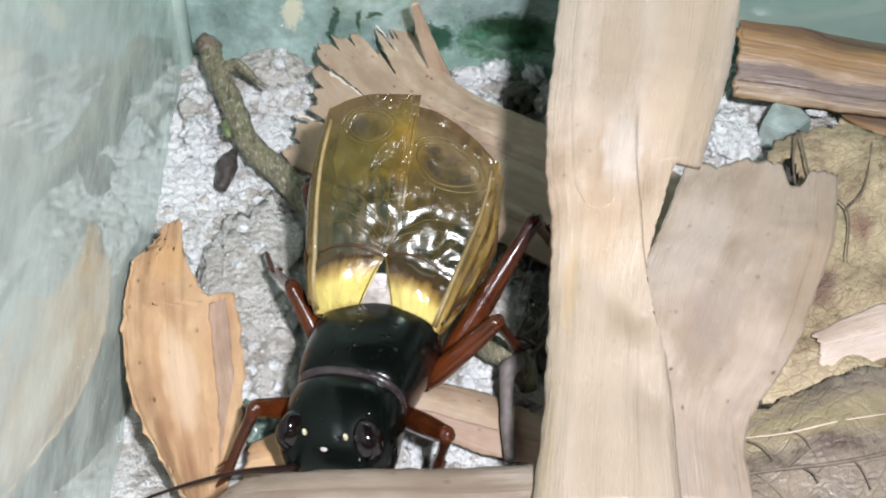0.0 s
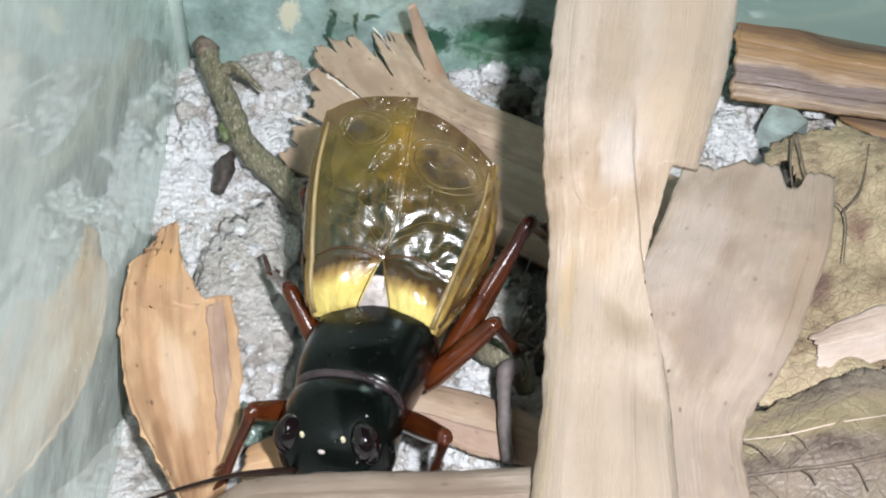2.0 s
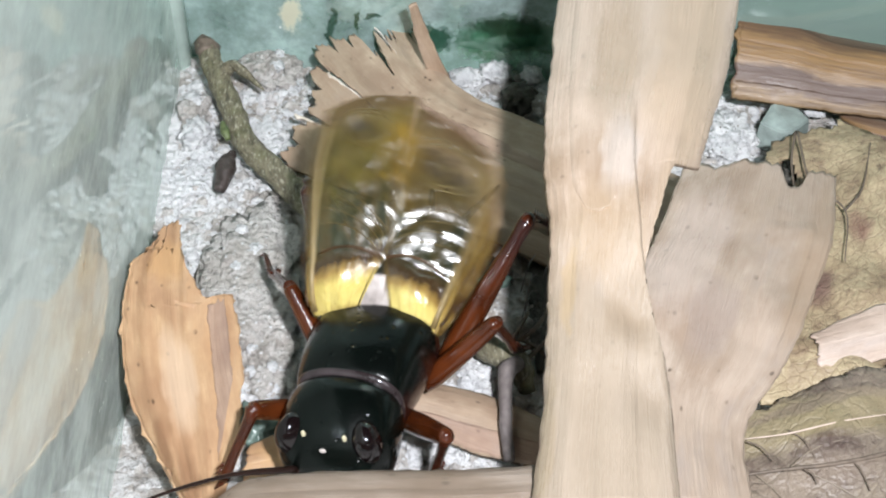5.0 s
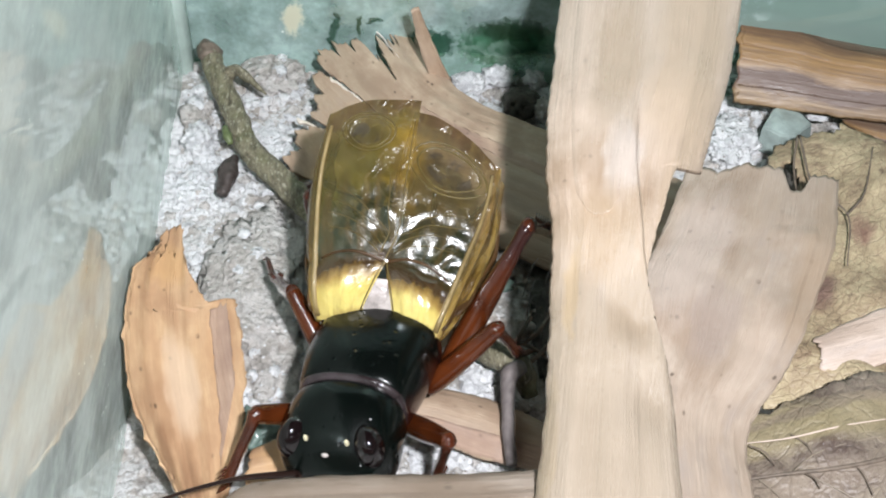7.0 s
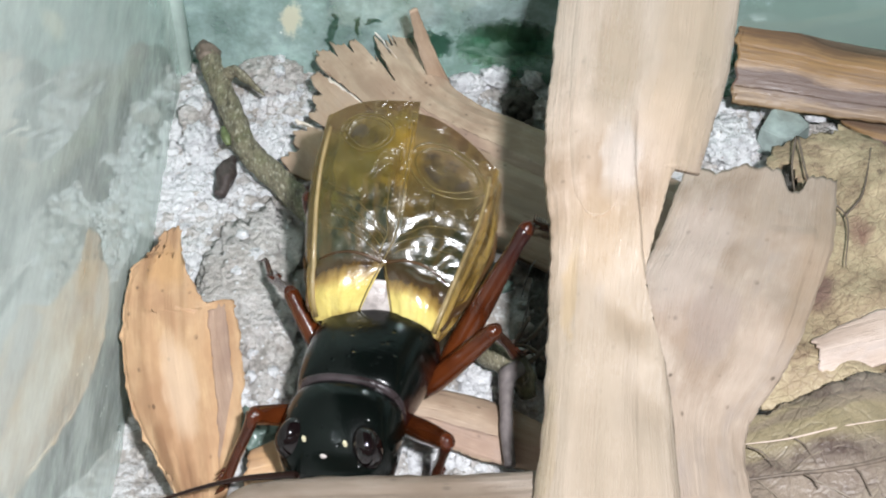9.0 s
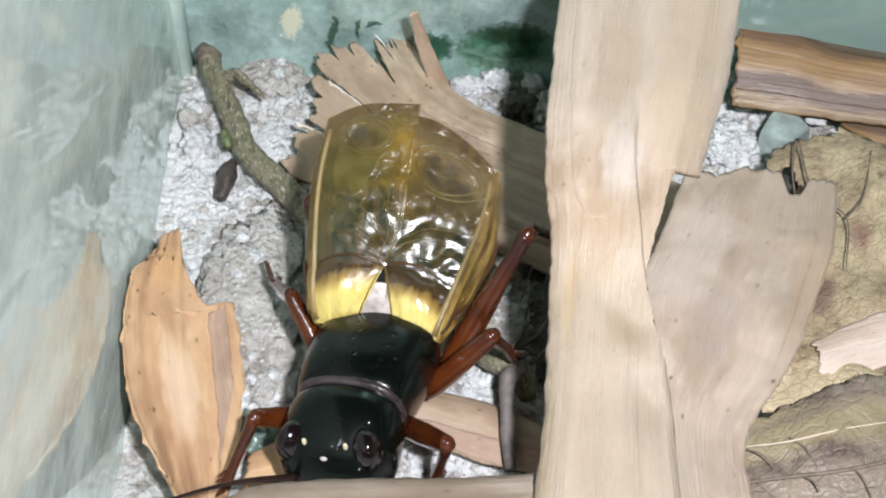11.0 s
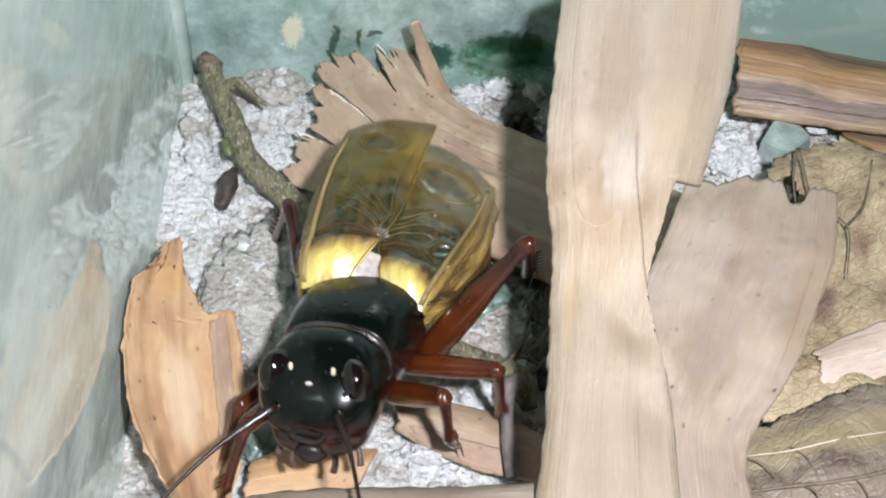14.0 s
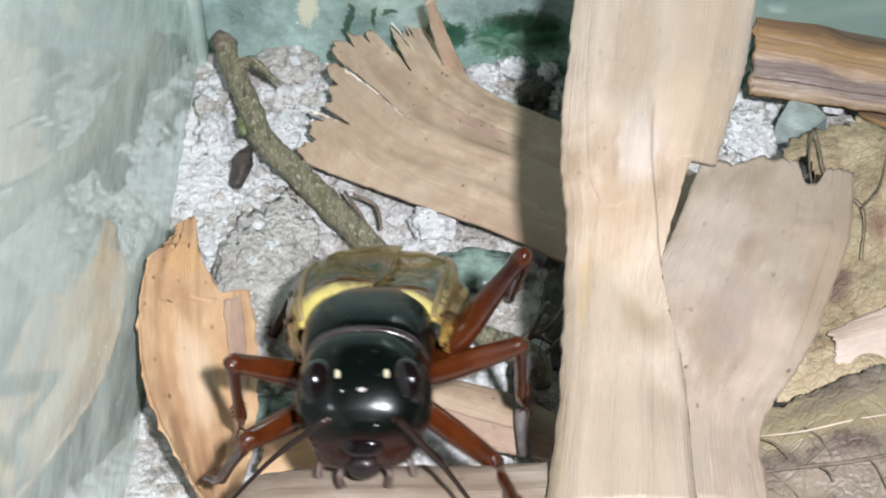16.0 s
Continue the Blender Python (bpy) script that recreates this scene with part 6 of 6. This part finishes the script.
# middles of the strokes in which the wings rub, with their strength
STROKES = [(t, 1.0) for t in (0.4, 0.6, 1.1, 1.3, 1.8, 2.1, 2.3, 2.5, 3.0, 3.2, 3.4, 3.7, 3.9, 4.1, 4.6, 4.8, 5.0, 5.4, 5.6, 5.8, 6.1, 6.4, 6.6, 7.1, 7.3, 7.8, 8.0, 8.5, 8.7, 9.2,
                              9.5, 9.7, 10.1, 10.3, 10.5, 10.9, 11.1, 11.3, 11.5, 12.0, 12.2, 12.5, 12.7, 13.2, 13.5, 13.7)] + [(t, 0.5) for t in (0.9, 6.8, 7.5, 8.9, 11.8)] + [(t, 0.25) for t in (0.2, 1.5, 2.8, 8.3, 9.0, 13.0)]


def between(rows, t):
    """The row at t, eased between the rows on both sides."""
    if t <= rows[0][0]:
        return [V(x) if hasattr(x, "__len__") else x for x in rows[0][1:]]
    for a, b in zip(rows, rows[1:]):
        if t <= b[0]:
            u = (t - a[0]) / (b[0] - a[0])
            u = u * u * (3 - 2 * u)
            return [V(x).lerp(V(y), u) if hasattr(x, "__len__") else x + (y - x) * u for x, y in zip(a[1:], b[1:])]
    return [V(x) if hasattr(x, "__len__") else x for x in rows[-1][1:]]


def aim(at, way, up):
    """A pose at a place, with +Y along way and +Z near up."""
    y = way.normalized()
    x = y.cross(up).normalized()
    z = x.cross(y)
    return Matrix.Translation(at) @ Matrix((x, y, z)).transposed().to_4x4()


def body_at(t):
    top, heading, tilt, lean, *rest = between(STANCES, t)
    turn = pose(0, 0, 0, 0, 0, heading) @ pose(0, 0, 0, tilt, 0, 0) @ pose(0, 0, 0, 0, lean, 0)
    return Matrix.Translation(top * MM) @ turn @ Matrix.Translation(V((0, 0, -2.4)) * UNIT), rest


def motions():
    times = sorted({0.0, 13.3, 16.0, *(round(13.3 + 0.1 * i, 2) for i in range(28))})
    body, head, tail, feel, thighs, shins = [], [], [], {1: [], -1: []}, {k: [] for k in LEGS}, {k: [] for k in LEGS}
    for t in times:
        m, (bend, lift, spread) = body_at(t)
        inv = m.inverted()
        body.append((t, m))
        h = pose(0, 2.3 * UNIT, 0, bend, 0, 0)
        head.append((t, h))
        tail.append((t, pose(0, -2.0 * UNIT, -0.6 * UNIT, -0.85 * min(0.0, lift), 0, 0)))
        for side in (1, -1):
            root = h @ (V((side * 1.55, 4.5, -0.6)) * UNIT)
            feel[side].append((t, aim(root, inv @ (between(FEELS[side], t)[0] * MM) - root, V((0, 0, 1)))))
        for (kind, side), (thigh, shin, length) in LEGS.items():
            knee, foot = (inv @ (p * MM) for p in between(STEPS[kind, side], t))
            hx, hy, hz = HIPS[kind]
            hip = V((side * hx, hy, hz)) * UNIT
            up = V((side * 0.3, 0, 1))
            a = aim(hip, knee - hip, up)
            joint = a @ (V((0, length * 0.985, 0)) * UNIT)
            b = aim(joint, foot - joint, V((side * 0.5, -1, 0.6)))
            thighs[kind, side].append((t, a))
            shins[kind, side].append((t, a.inverted() @ b))
    walk(cricket, body)
    walk(HEAD, head)
    walk(ABDOMEN, tail)
    for ob, side in zip(FEELERS, (-1, 1)):
        walk(ob, feel[side])
    for k, (thigh, shin, length) in LEGS.items():
        walk(thigh, thighs[k])
        walk(shin, shins[k])
    swing = {}
    for t, k in STROKES:
        for step, a in ((-3, 0.0), (-2, 0.15), (-1, 0.42), (0, 0.0), (1, -0.8), (2, -0.3), (3, 0.0)):
            f = frame(t) + step
            swing[f] = swing.get(f, 0.0) + a * k
    swing.update({frame(t): swing.get(frame(t), 0.0) for t in times})
    for side, wing in WINGS.items():
        rows = []
        for f in sorted(swing):
            t = (f - 1) / FPS
            if t < 0 or t > 16.0:
                continue
            m, (bend, lift, spread) = body_at(t)
            fold, up = max(0.0, min(1.0, -lift / 6)), max(0.0, min(1.0, lift / 41))
            rub = 13.5 * swing[f]
            rows.append((t, pose(side * 2.1 * UNIT, -(1.4 + 0.18 * max(0, spread) * up - 1.2 * fold) * UNIT, ((1.3 if side > 0 else 1.05) - (0.42 if side > 0 else 0.05) * fold) * UNIT) @ pose(0, 0, 0, 0, 0, side * (spread + (2.5 if side < 0 else 0.0) - (3 if side < 0 else 0) * fold + rub * 0.9)) @ pose(0, 0, 0, -lift + 0.22 * rub + (12 * up - 3.5 * fold if side < 0 else 0), 0, 0) @ pose(0, 0, 0, 0, (-21 if side < 0 else 2) * up + (-4 if side < 0 else 8) * side * fold, 0)))
        walk(wing, rows)


motions()
